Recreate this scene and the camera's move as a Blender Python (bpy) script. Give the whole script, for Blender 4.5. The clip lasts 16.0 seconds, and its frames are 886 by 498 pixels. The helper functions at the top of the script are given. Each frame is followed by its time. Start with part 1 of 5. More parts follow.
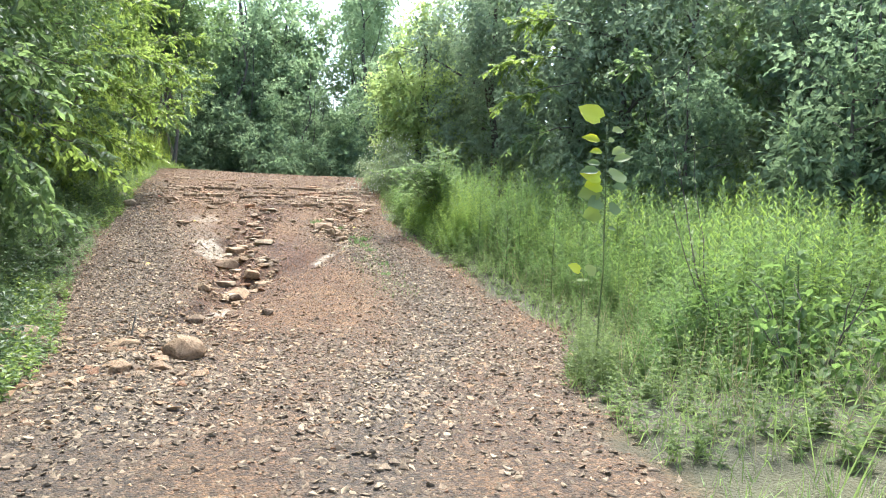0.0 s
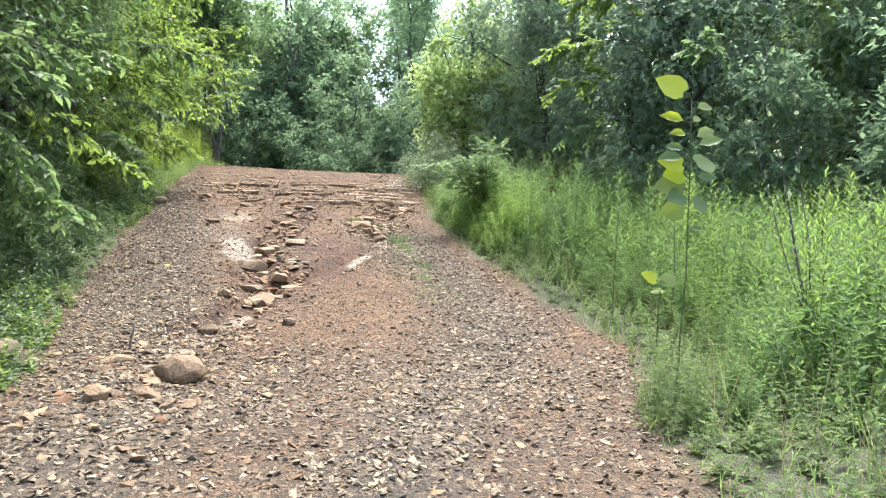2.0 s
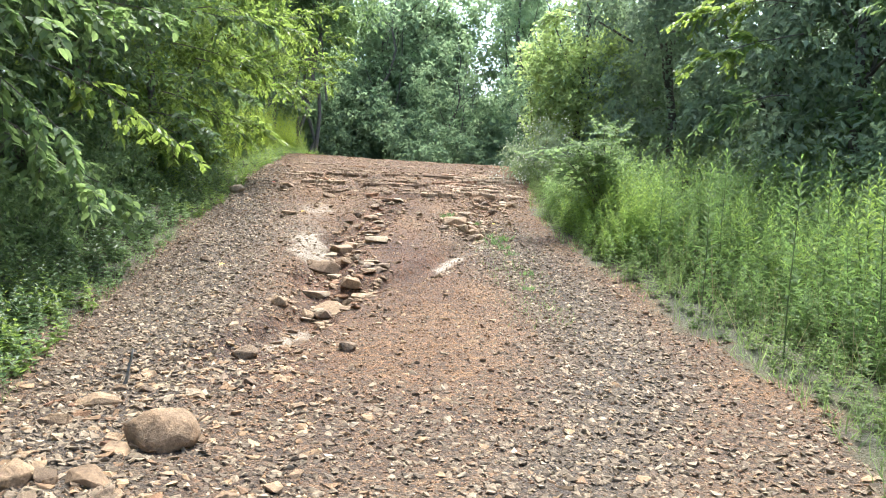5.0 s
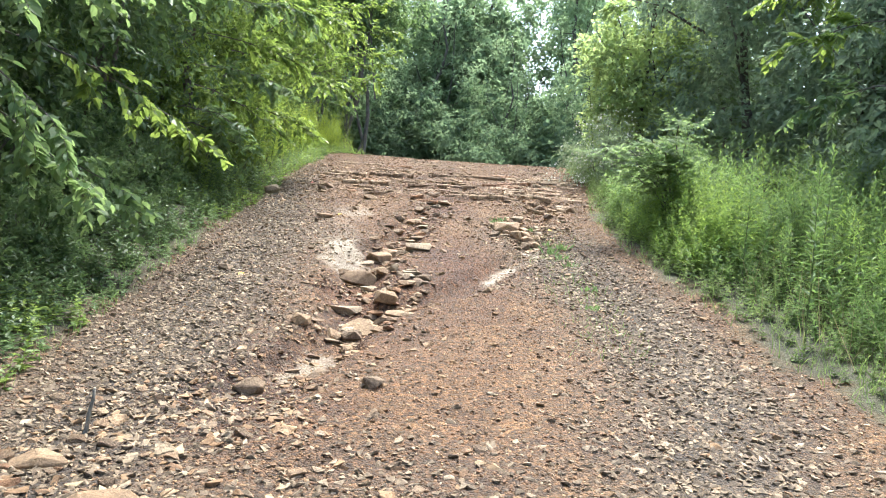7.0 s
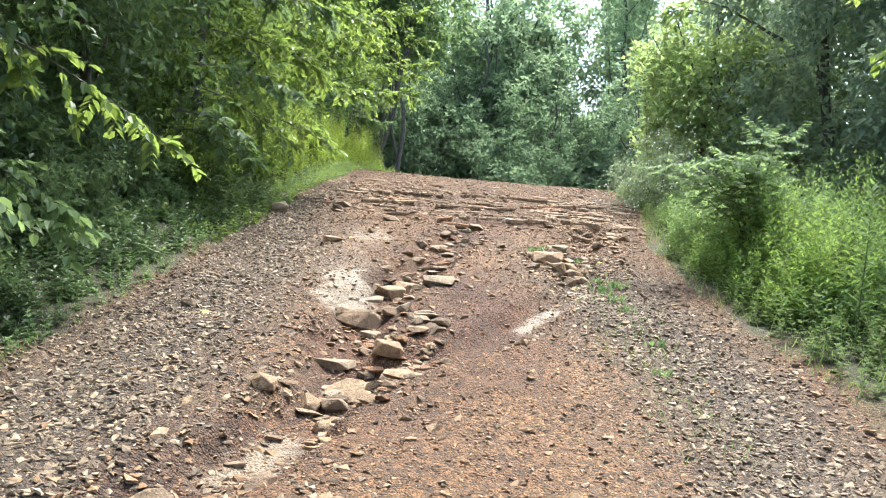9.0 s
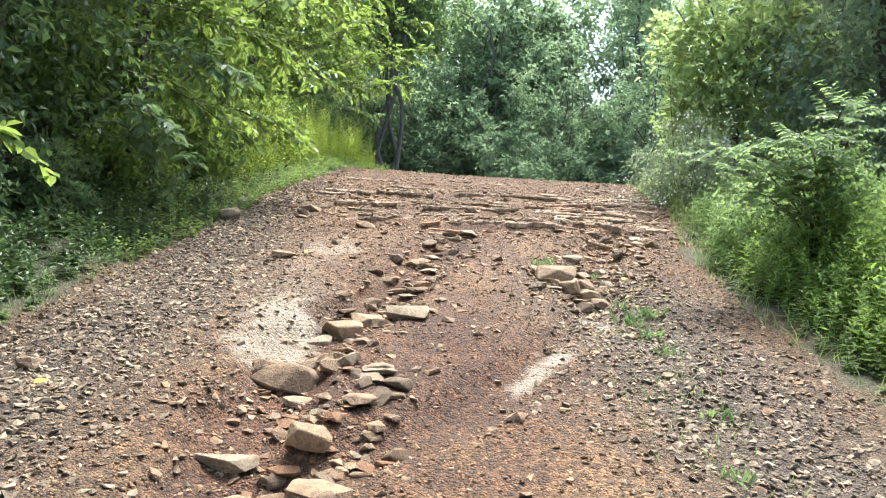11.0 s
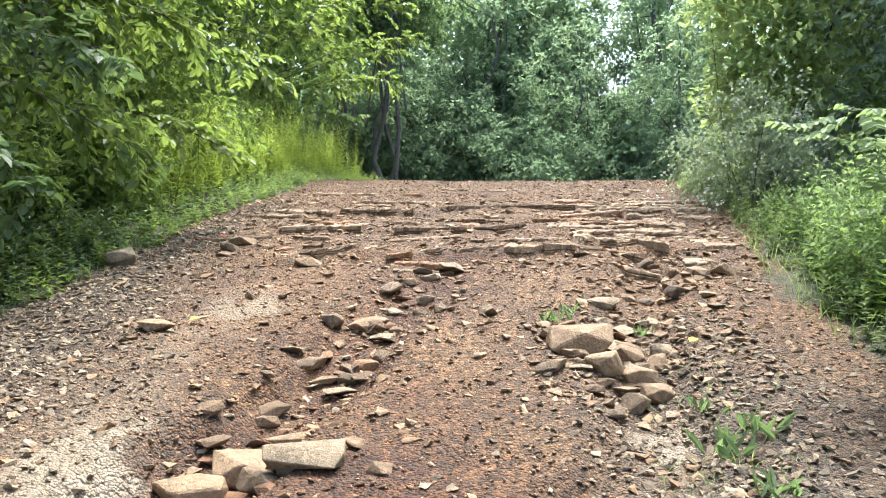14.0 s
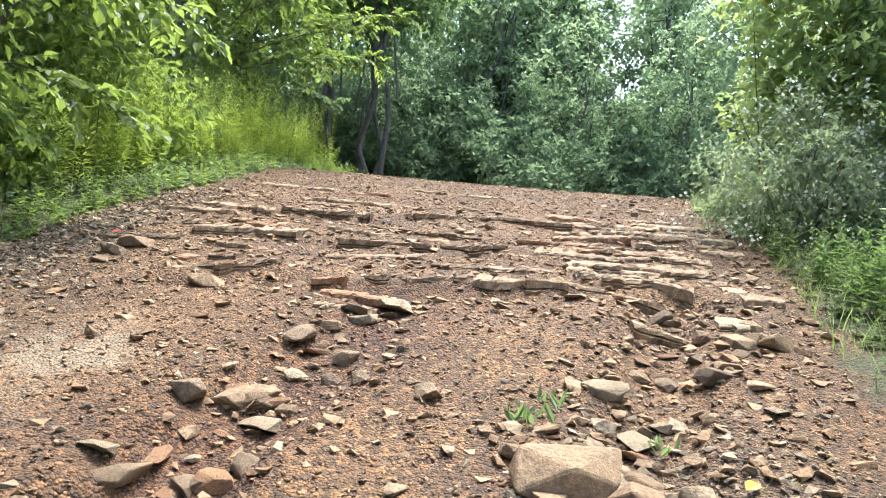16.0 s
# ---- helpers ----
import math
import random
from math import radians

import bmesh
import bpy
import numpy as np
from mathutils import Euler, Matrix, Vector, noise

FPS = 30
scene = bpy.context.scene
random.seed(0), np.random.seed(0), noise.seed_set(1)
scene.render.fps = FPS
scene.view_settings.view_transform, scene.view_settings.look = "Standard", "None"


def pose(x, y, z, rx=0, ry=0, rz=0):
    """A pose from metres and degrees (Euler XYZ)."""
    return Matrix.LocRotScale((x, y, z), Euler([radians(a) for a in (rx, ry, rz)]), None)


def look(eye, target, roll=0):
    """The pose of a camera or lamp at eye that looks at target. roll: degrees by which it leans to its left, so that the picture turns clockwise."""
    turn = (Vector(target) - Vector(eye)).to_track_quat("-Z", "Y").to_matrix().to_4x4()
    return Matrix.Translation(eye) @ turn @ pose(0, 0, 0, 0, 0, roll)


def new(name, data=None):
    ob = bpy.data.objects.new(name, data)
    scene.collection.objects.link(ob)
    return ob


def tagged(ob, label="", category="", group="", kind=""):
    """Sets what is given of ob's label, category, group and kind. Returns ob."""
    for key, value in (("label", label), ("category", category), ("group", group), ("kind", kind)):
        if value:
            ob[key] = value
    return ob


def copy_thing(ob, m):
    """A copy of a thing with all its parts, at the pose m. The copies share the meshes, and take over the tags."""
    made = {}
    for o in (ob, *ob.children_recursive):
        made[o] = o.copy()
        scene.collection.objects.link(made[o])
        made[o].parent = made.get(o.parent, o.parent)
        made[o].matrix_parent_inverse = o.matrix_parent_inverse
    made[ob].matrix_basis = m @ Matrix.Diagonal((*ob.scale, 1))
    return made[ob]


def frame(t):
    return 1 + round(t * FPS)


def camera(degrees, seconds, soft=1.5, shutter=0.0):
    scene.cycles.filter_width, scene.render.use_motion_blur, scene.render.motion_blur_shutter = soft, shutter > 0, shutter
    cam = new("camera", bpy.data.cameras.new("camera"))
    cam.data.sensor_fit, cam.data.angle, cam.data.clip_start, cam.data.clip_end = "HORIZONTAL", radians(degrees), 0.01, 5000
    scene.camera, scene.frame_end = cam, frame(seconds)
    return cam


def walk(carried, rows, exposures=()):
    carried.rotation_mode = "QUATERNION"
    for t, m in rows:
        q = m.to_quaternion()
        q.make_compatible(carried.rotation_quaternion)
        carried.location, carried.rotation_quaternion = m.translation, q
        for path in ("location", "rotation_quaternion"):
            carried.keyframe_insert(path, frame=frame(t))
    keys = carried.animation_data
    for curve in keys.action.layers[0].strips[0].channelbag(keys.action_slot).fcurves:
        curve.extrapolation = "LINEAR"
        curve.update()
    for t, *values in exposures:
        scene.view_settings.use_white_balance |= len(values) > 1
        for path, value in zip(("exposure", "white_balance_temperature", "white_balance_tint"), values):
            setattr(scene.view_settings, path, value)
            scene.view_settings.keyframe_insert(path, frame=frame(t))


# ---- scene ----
cam = camera(60.00, 16.0, 1.1)
PATH = [
    (0, pose(0.000, 0.000, 1.350, 87.674, -1.956, -8.679)),
    (0.5, pose(0.048, 0.275, 1.335, 87.714, -1.944, -8.463)),
    (1, pose(0.131, 0.644, 1.330, 87.819, -2.009, -8.282)),
    (1.5, pose(0.180, 0.995, 1.328, 87.625, -2.000, -6.579)),
    (2, pose(0.231, 1.291, 1.335, 87.493, -2.060, -5.061)),
    (2.5, pose(0.274, 1.696, 1.330, 87.447, -2.313, -4.429)),
    (3, pose(0.327, 2.148, 1.322, 87.231, -2.630, -3.146)),
    (3.5, pose(0.333, 2.547, 1.319, 87.221, -2.877, -0.703)),
    (4, pose(0.368, 2.874, 1.324, 86.908, -3.176, 0.614)),
    (4.2, pose(0.378, 2.996, 1.320, 87.026, -3.213, 1.059)),
    (6.3, pose(0.352, 4.501, 1.330, 86.455, -3.380, 5.233)),
    (6.5, pose(0.345, 4.611, 1.329, 86.488, -3.481, 5.645)),
    (7, pose(0.322, 4.893, 1.335, 86.826, -3.781, 6.530)),
    (7.5, pose(0.293, 5.288, 1.328, 87.079, -4.142, 7.391)),
    (8, pose(0.280, 5.811, 1.338, 87.354, -4.484, 8.192)),
    (8.2, pose(0.272, 6.025, 1.349, 88.033, -4.543, 8.576)),
    (10.3, pose(0.221, 8.402, 1.437, 88.328, -5.303, 10.373)),
    (10.5, pose(0.219, 8.641, 1.463, 88.167, -5.091, 10.525)),
    (11, pose(0.222, 9.231, 1.519, 88.049, -3.776, 10.579)),
    (11.5, pose(0.207, 9.803, 1.549, 88.730, -3.368, 10.783)),
    (12, pose(0.221, 10.411, 1.615, 88.987, -2.760, 10.864)),
    (12.5, pose(0.227, 10.983, 1.673, 88.447, -1.373, 10.960)),
    (13, pose(0.201, 11.459, 1.708, 88.418, -0.981, 11.234)),
    (13.5, pose(0.170, 11.888, 1.747, 88.258, -0.471, 11.592)),
    (14, pose(0.112, 12.311, 1.772, 88.330, -0.317, 12.146)),
    (14.5, pose(0.026, 12.795, 1.770, 88.505, -1.535, 12.603)),
    (15, pose(-0.009, 13.327, 1.794, 88.485, -2.427, 12.884)),
    (15.5, pose(0.000, 13.829, 1.899, 88.244, -3.093, 12.927)),
    (16, pose(0.000, 14.286, 1.971, 88.012, -4.754, 11.712)),
]
walk(cam, PATH, ((0, 2.34, 5900, 4), (16, 2.34, 5900, 4)))

# ---- light ----
world = bpy.data.worlds.new("sky")
scene.world = world
world.use_nodes = True
wn = world.node_tree
sky = wn.nodes.new("ShaderNodeTexSky")
sky.sky_type = "NISHITA"
sky.sun_disc = False
SUN_EL, SUN_AZ = 66.0, 10.0          # degrees up, and clockwise from +y
sky.sun_elevation = radians(SUN_EL)
sky.sun_rotation = radians(SUN_AZ)
sky.air_density, sky.dust_density = 1.0, 5.0
wn.links.new(sky.outputs[0], wn.nodes["Background"].inputs[0])
wn.nodes["Background"].inputs[1].default_value = 0.15
sun = new("sun", bpy.data.lights.new("sun", "SUN"))
sun.data.energy, sun.data.angle, sun.data.color = 1.45, radians(18.0), (1.0, 0.95, 0.86)
toward = Vector((math.sin(radians(SUN_AZ)) * math.cos(radians(SUN_EL)), math.cos(radians(SUN_AZ)) * math.cos(radians(SUN_EL)), math.sin(radians(SUN_EL))))
sun.matrix_world = look(toward * 60, (0, 0, 0))


# ---- materials ----
def material(name):
    m = bpy.data.materials.new(name)
    m.use_nodes = True
    return m, m.node_tree.nodes, m.node_tree.links, m.node_tree.nodes["Principled BSDF"]


def ramp(nodes, links, fac, stops):
    r = nodes.new("ShaderNodeValToRGB")
    while len(r.color_ramp.elements) < len(stops):
        r.color_ramp.elements.new(0.5)
    for e, (p, c) in zip(r.color_ramp.elements, stops):
        e.position, e.color = p, (*c, 1)
    links.new(fac, r.inputs[0])
    return r.outputs[0]


def noise_tex(nodes, links, scale, detail=6.0, rough=0.6, coord=None):
    n = nodes.new("ShaderNodeTexNoise")
    n.inputs["Scale"].default_value, n.inputs["Detail"].default_value, n.inputs["Roughness"].default_value = scale, detail, rough
    if coord is not None:
        links.new(coord, n.inputs["Vector"])
    return n.outputs[0]


def mix(nodes, links, fac, a, b, mode="MIX"):
    n = nodes.new("ShaderNodeMix")
    n.data_type, n.blend_type = "RGBA", mode
    for sock, v in ((0, fac), (6, a), (7, b)):
        if isinstance(v, (int, float)):
            n.inputs[sock].default_value = v
        elif isinstance(v, tuple):
            n.inputs[sock].default_value = (*v, 1)
        else:
            links.new(v, n.inputs[sock])
    return n.outputs[2]


def bump(nodes, links, height, strength, dist, target):
    b = nodes.new("ShaderNodeBump")
    b.inputs["Strength"].default_value, b.inputs["Distance"].default_value = strength, dist
    links.new(height, b.inputs["Height"])
    links.new(b.outputs[0], target.inputs["Normal"])


def leaf_material(name, dark, light, glow, share=0.45, rough=0.45, gloss=0.35):
    """A thin leaf: gloss above, light coming through; its tone differs from leaf to leaf and over metres."""
    m, nodes, links, p = material(name)
    geo = nodes.new("ShaderNodeNewGeometry")
    tc = nodes.new("ShaderNodeTexCoord")
    big = noise_tex(nodes, links, 0.7, 3, 0.6, tc.outputs["Object"])
    add = nodes.new("ShaderNodeMath")
    add.operation = "MULTIPLY_ADD"
    links.new(geo.outputs["Random Per Island"], add.inputs[0])
    add.inputs[1].default_value = 0.85
    links.new(big, add.inputs[2])
    sub = nodes.new("ShaderNodeMath")
    sub.operation = "SUBTRACT"
    links.new(add.outputs[0], sub.inputs[0])
    sub.inputs[1].default_value = 0.43
    col = ramp(nodes, links, sub.outputs[0], ((0.15, dark), (0.85, light)))
    links.new(col, p.inputs["Base Color"])
    p.inputs["Roughness"].default_value = rough
    p.inputs["Specular IOR Level"].default_value = gloss
    tr = nodes.new("ShaderNodeBsdfTranslucent")
    links.new(mix(nodes, links, 0.55, col, glow), tr.inputs[0])
    ms = nodes.new("ShaderNodeMixShader")
    ms.inputs[0].default_value = share
    links.new(p.outputs[0], ms.inputs[1])
    links.new(tr.outputs[0], ms.inputs[2])
    links.new(ms.outputs[0], nodes["Material Output"].inputs[0])
    return m


# One leaf in bright and darker copies: sun and shade are in their colours.
LEAF_SUNLIT = leaf_material("leaf_sunlit", (0.032, 0.072, 0.024), (0.163, 0.234, 0.056), (0.414, 0.531, 0.102), 0.53, 0.4)
LEAF_MID = leaf_material("leaf_mid", (0.052, 0.095, 0.044), (0.13, 0.19, 0.08), (0.31, 0.43, 0.14), 0.5)
LEAF_GREEN = leaf_material("leaf_green", (0.075, 0.125, 0.055), (0.16, 0.235, 0.095), (0.40, 0.54, 0.18), 0.55, 0.5)
# Ground cover leaf, darkened so that the trees' shade sits in its colour.
LEAF_COVER_SHADE = leaf_material("leaf_cover_shade", (0.03, 0.06, 0.024), (0.075, 0.12, 0.045), (0.16, 0.24, 0.07), 0.35, 0.4)
# Still darker copy: the shaded inside of the bank trees is in the colour.
LEAF_DEEP_SHADE = leaf_material("leaf_deep_shade", (0.035, 0.068, 0.03), (0.095, 0.15, 0.058), (0.22, 0.32, 0.1), 0.42, 0.4)
# Raised leaf tone: the pale veil over the meadow's woods is in the colour.
LEAF_VEILED = leaf_material("leaf_veiled", (0.09, 0.135, 0.088), (0.175, 0.235, 0.145), (0.42, 0.53, 0.30), 0.5, 0.5)
# Paler than leaves are: haze over the far woods is put into the colour.
LEAF_HAZY = leaf_material("leaf_hazy", (0.108, 0.166, 0.098), (0.178, 0.249, 0.146), (0.481, 0.611, 0.320), 0.6, 0.75, 0.12)
# Darker copy of the far leaf: shade low in the woods is in the colour.
LEAF_SHADE = leaf_material("leaf_shade_tone", (0.071, 0.115, 0.071), (0.132, 0.190, 0.113), (0.333, 0.448, 0.230), 0.52, 0.75, 0.15)
LEAF_VINE = leaf_material("leaf_vine", (0.11, 0.17, 0.06), (0.22, 0.295, 0.11), (0.62, 0.74, 0.26), 0.64)
LEAF_SILVER = leaf_material("leaf_silver", (0.13, 0.175, 0.10), (0.26, 0.30, 0.19), (0.42, 0.52, 0.25), 0.48)
LEAF_YELLOW = leaf_material("leaf_yellow", (0.22, 0.30, 0.02), (0.32, 0.40, 0.03), (0.85, 0.92, 0.05), 0.6)
WEED = leaf_material("weed", (0.039, 0.077, 0.027), (0.115, 0.185, 0.055), (0.306, 0.454, 0.115), 0.52, 0.6)
WEED_DULL = leaf_material("weed_dull", (0.055, 0.085, 0.032), (0.13, 0.178, 0.06), (0.30, 0.39, 0.11), 0.48, 0.65)
GRASS = leaf_material("grass", (0.085, 0.14, 0.042), (0.18, 0.25, 0.085), (0.38, 0.50, 0.14), 0.48)
# Lit copy of the goldenrod leaf: sunshine on the bank is in the colour.
GOLD_SUNLIT = leaf_material("goldenrod_sunlit", (0.120, 0.189, 0.030), (0.258, 0.339, 0.056), (0.602, 0.704, 0.103), 0.58)
GOLD_GREEN = leaf_material("goldenrod_green", (0.060, 0.114, 0.030), (0.170, 0.255, 0.060), (0.442, 0.598, 0.111), 0.55, 0.55)
STRAW = leaf_material("dry_straw", (0.18, 0.155, 0.085), (0.38, 0.32, 0.18), (0.3, 0.26, 0.12), 0.25)
FLOWER = leaf_material("flower_white", (0.45, 0.45, 0.36), (0.7, 0.7, 0.6), (0.6, 0.6, 0.5), 0.3)


def bark_material(name, a, b):
    m, nodes, links, p = material(name)
    tc = nodes.new("ShaderNodeTexCoord")
    n = noise_tex(nodes, links, 9, 8, 0.65, tc.outputs["Object"])
    links.new(ramp(nodes, links, n, ((0.3, a), (0.7, b))), p.inputs["Base Color"])
    p.inputs["Roughness"].default_value = 0.9
    bump(nodes, links, n, 0.7, 0.03, p)
    return m


BARK = bark_material("bark", (0.045, 0.038, 0.03), (0.14, 0.125, 0.10))
BARK_PALE = bark_material("bark_pale", (0.10, 0.09, 0.075), (0.24, 0.22, 0.18))
STEM = bark_material("green_stem", (0.05, 0.08, 0.02), (0.12, 0.15, 0.05))


def stone_material(name, stops, island=True, rough=0.8, relief=0.012):
    m, nodes, links, p = material(name)
    tc = nodes.new("ShaderNodeTexCoord")
    geo = nodes.new("ShaderNodeNewGeometry")
    info = nodes.new("ShaderNodeObjectInfo")
    fac = geo.outputs["Random Per Island"] if island else info.outputs["Random"]
    base = ramp(nodes, links, fac, stops)
    n = noise_tex(nodes, links, 14, 8, 0.7, tc.outputs["Object"])
    grain = noise_tex(nodes, links, 50, 6, 0.7, tc.outputs["Object"])
    shade = ramp(nodes, links, n, ((0.3, (0.55, 0.52, 0.48)), (0.7, (1.2, 1.16, 1.1))))
    col = mix(nodes, links, 1.0, base, shade, "MULTIPLY")
    col = mix(nodes, links, 0.8, col, ramp(nodes, links, grain, ((0.35, (0.6, 0.58, 0.55)), (0.65, (1.3, 1.27, 1.22)))), "MULTIPLY")
    links.new(col, p.inputs["Base Color"])
    p.inputs["Roughness"].default_value = rough
    bump(nodes, links, mix(nodes, links, 0.5, n, grain), 0.8, relief, p)
    return m


GRAVEL = stone_material("gravel_stone", ((0.0, (0.119, 0.064, 0.031)), (0.35, (0.177, 0.098, 0.050)), (0.6, (0.233, 0.135, 0.072)), (0.85, (0.317, 0.199, 0.111)), (1.0, (0.459, 0.322, 0.200))))
GRAVEL_GREY = stone_material("gravel_grey", ((0.0, (0.104, 0.077, 0.050)), (0.45, (0.178, 0.135, 0.090)), (0.8, (0.249, 0.193, 0.132)), (1.0, (0.403, 0.328, 0.235))))
ROCK = stone_material("sandstone", ((0.0, (0.185, 0.122, 0.072)), (0.5, (0.265, 0.18, 0.108)), (1.0, (0.36, 0.258, 0.162))), island=False, relief=0.03)
ROCK_DARK = stone_material("dark_stone", ((0.0, (0.156, 0.107, 0.068)), (1.0, (0.250, 0.181, 0.117))), island=False, relief=0.03)
ROCK_PALE = stone_material("pale_stone", ((0.0, (0.284, 0.221, 0.147)), (1.0, (0.404, 0.326, 0.232))), island=False, relief=0.03)

ROCK_CLAY = stone_material("clay_stained_stone", ((0.0, (0.210, 0.109, 0.056)), (1.0, (0.326, 0.185, 0.098))), island=False, relief=0.03)

BED_ROCK = stone_material("bedrock", ((0.0, (0.185, 0.122, 0.074)), (0.5, (0.245, 0.168, 0.104)), (1.0, (0.315, 0.226, 0.145))), island=False, relief=0.03)

# ---- mesh helpers ----
RNG = np.random.default_rng(7)


def mesh_from(name, verts, faces, mat, smooth=False):
    """faces: an (n, 3) array."""
    me = bpy.data.meshes.new(name)
    verts, faces = np.asarray(verts, np.float32), np.asarray(faces, np.int32)
    me.vertices.add(len(verts))
    me.vertices.foreach_set("co", verts.ravel())
    me.loops.add(faces.size)
    me.loops.foreach_set("vertex_index", faces.ravel())
    me.polygons.add(len(faces))
    me.polygons.foreach_set("loop_start", np.arange(0, faces.size, 3, dtype=np.int32))
    me.polygons.foreach_set("use_smooth", np.full(len(faces), smooth))
    me.update(calc_edges=True)
    me.materials.append(mat)
    return me


def part_np(name, verts, faces, mat, parent=None, label="", smooth=False):
    ob = new(name, mesh_from(name, verts, faces, mat, smooth))
    if parent is not None:
        ob.parent = parent
    return tagged(ob, label)


def unit(v):
    return v / np.maximum(np.linalg.norm(v, axis=-1, keepdims=True), 1e-9)


# outline of a leaf along y with half width 1 at its widest, tip at y = 1
LEAF4 = (np.array([[0, 0, 0], [1, 0.42, 0.3], [0, 1, -0.35], [-1, 0.42, 0.3]], float), np.array([[0, 1, 2], [0, 2, 3]]))
LEAF6 = (np.array([[0, 0, 0], [0.8, 0.25, 0.25], [0.85, 0.6, 0.15], [0, 1, -0.45], [-0.85, 0.6, 0.15], [-0.8, 0.25, 0.25]], float),
         np.array([[0, 1, 2], [0, 2, 3], [0, 3, 4], [0, 4, 5]]))
BLADE = (np.array([[-0.5, 0, 0], [0.5, 0, 0], [-0.4, 0.5, -0.3], [0.4, 0.5, -0.3], [0, 1, -1.2]], float), np.array([[0, 1, 3], [0, 3, 2], [2, 3, 4]]))


def leaves(base, along, up, length, width, shape=LEAF4):
    """Vertices and triangles of one leaf at each base point."""
    v0, f0 = shape
    n = len(base)
    along = unit(along)
    side = unit(np.cross(along, up))
    nor = np.cross(side, along)
    length, width = np.broadcast_to(length, n)[:, None, None], np.broadcast_to(width, n)[:, None, None]
    v = base[:, None] + v0[None, :, 1, None] * along[:, None] * length + v0[None, :, 0, None] * side[:, None] * width + v0[None, :, 2, None] * nor[:, None] * width
    f = f0[None] + (np.arange(n) * len(v0))[:, None, None]
    return v.reshape(-1, 3), f.reshape(-1, 3)


def join(chunks):
    vs, fs, k = [], [], 0
    for v, f in chunks:
        vs.append(v)
        fs.append(f + k)
        k += len(v)
    return np.concatenate(vs), np.concatenate(fs)


def tube(points, radii, sides=7):
    """A tapered tube along a line of points."""
    p, r = np.asarray(points, float), np.asarray(radii, float)
    d = unit(np.gradient(p, axis=0))
    ref = np.where(np.abs(d[:, 2:3]) < 0.9, np.array([[0, 0, 1.0]]), np.array([[1.0, 0, 0]]))
    a = unit(np.cross(d, ref))
    b = np.cross(d, a)
    t = np.linspace(0, 2 * np.pi, sides, endpoint=False)
    v = p[:, None] + r[:, None, None] * (np.cos(t)[None, :, None] * a[:, None] + np.sin(t)[None, :, None] * b[:, None])
    n, f = len(p), []
    for i in range(n - 1):
        for j in range(sides):
            k = (j + 1) % sides
            q = (i * sides + j, i * sides + k, (i + 1) * sides + k, (i + 1) * sides + j)
            f += [(q[0], q[1], q[2]), (q[0], q[2], q[3])]
    top = (n - 1) * sides
    f += [(top, top + j, top + j + 1) for j in range(1, sides - 1)]
    return v.reshape(-1, 3), np.array(f)


def bent(a, b, rng, sag=0.0, wobble=0.06, n=7):
    a, b = np.asarray(a, float), np.asarray(b, float)
    t = np.linspace(0, 1, n)[:, None]
    size = np.linalg.norm(b - a)
    off = np.cumsum(rng.normal(0, wobble * size / n, (n, 3)), axis=0)
    off -= t * off[-1]
    p = a + (b - a) * t + off
    p[:, 2] -= sag * size * (4 * t[:, 0] * (1 - t[:, 0]))
    return p


# ---- ground ----
PROFILE_Y = (-60, -10, 0, 5, 8.5, 10.3, 12, 13.5, 15, 17.3, 19.3, 20.7, 22, 24, 26, 27.5, 29, 32, 40, 60)
PROFILE_Z = (-0.8, -0.1, 0, -0.05, -0.12, 0, 0.12, 0.35, 0.62, 1.03, 1.42, 1.7, 1.95, 2.25, 2.55, 2.68, 2.7, 2.65, 2.5, 2.5)
LEFT_Y = (-20, 4, 6.3, 8.8, 9.8, 11.6, 13.3, 17, 19, 21, 24, 26, 30, 45)
LEFT_X = (-2.2, -2.2, -2.4, -2.9, -3.3, -3.75, -4.05, -4.6, -4.7, -5.1, -5.28, -5.5, -5.4, -6.2)
RIGHT_Y = (-20, 4, 6.4, 7.2, 8.2, 10.5, 13, 15, 16.6, 19, 21.5, 24.4, 26, 30, 45)
RIGHT_X = (2.0, 2.0, 2.15, 2.5, 3.0, 3.05, 2.6, 2.15, 1.75, 1.5, 1.55, 1.3, 1.4, 1.6, 0)
GULLY_L = ((-1.6, 9.6), (-1.5, 10.6), (-1.4, 11.6), (-1.4, 12.6), (-1.7, 13.6), (-1.8, 14.8), (-1.6, 16.2), (-1.5, 17.5), (-1.3, 19.2))
GULLY_R = ((-1.2, 12.8), (-0.6, 13.6), (-0.2, 14.3), (0.35, 16.1), (0.3, 17.5), (0.5, 20.0))
LEDGES = (((-3.04, 19.33), (-2.67, 19.37), (-2.5, 19.66), (-1.86, 19.5), (-1.33, 19.45), (-1.05, 19.68), (-0.59, 19.78), (-0.16, 19.96)),
          ((-4.23, 20.3), (-3.75, 20.55), (-3.55, 20.8), (-2.98, 20.88), (-2.55, 20.8)),
          ((-2.26, 20.74), (-1.11, 20.86), (-0.82, 21.1)),
          ((-4.31, 22.1), (-3.5, 21.95), (-2.5, 21.85), (-1.57, 21.6), (-0.87, 21.6)),
          ((-2.07, 22.05), (-1.3, 22.3), (-0.42, 22.25), (-0.1, 22.4)),
          ((-0.37, 21.2), (0.01, 21.12), (0.97, 21.4)),
          ((-0.28, 20.68), (0.25, 20.72), (0.75, 20.85)),
          ((-0.13, 21.7), (0.4, 21.8), (1.2, 22.1)),
          ((-0.2, 20.27), (0.31, 20.4), (0.7, 20.2), (1.2, 20.1)))
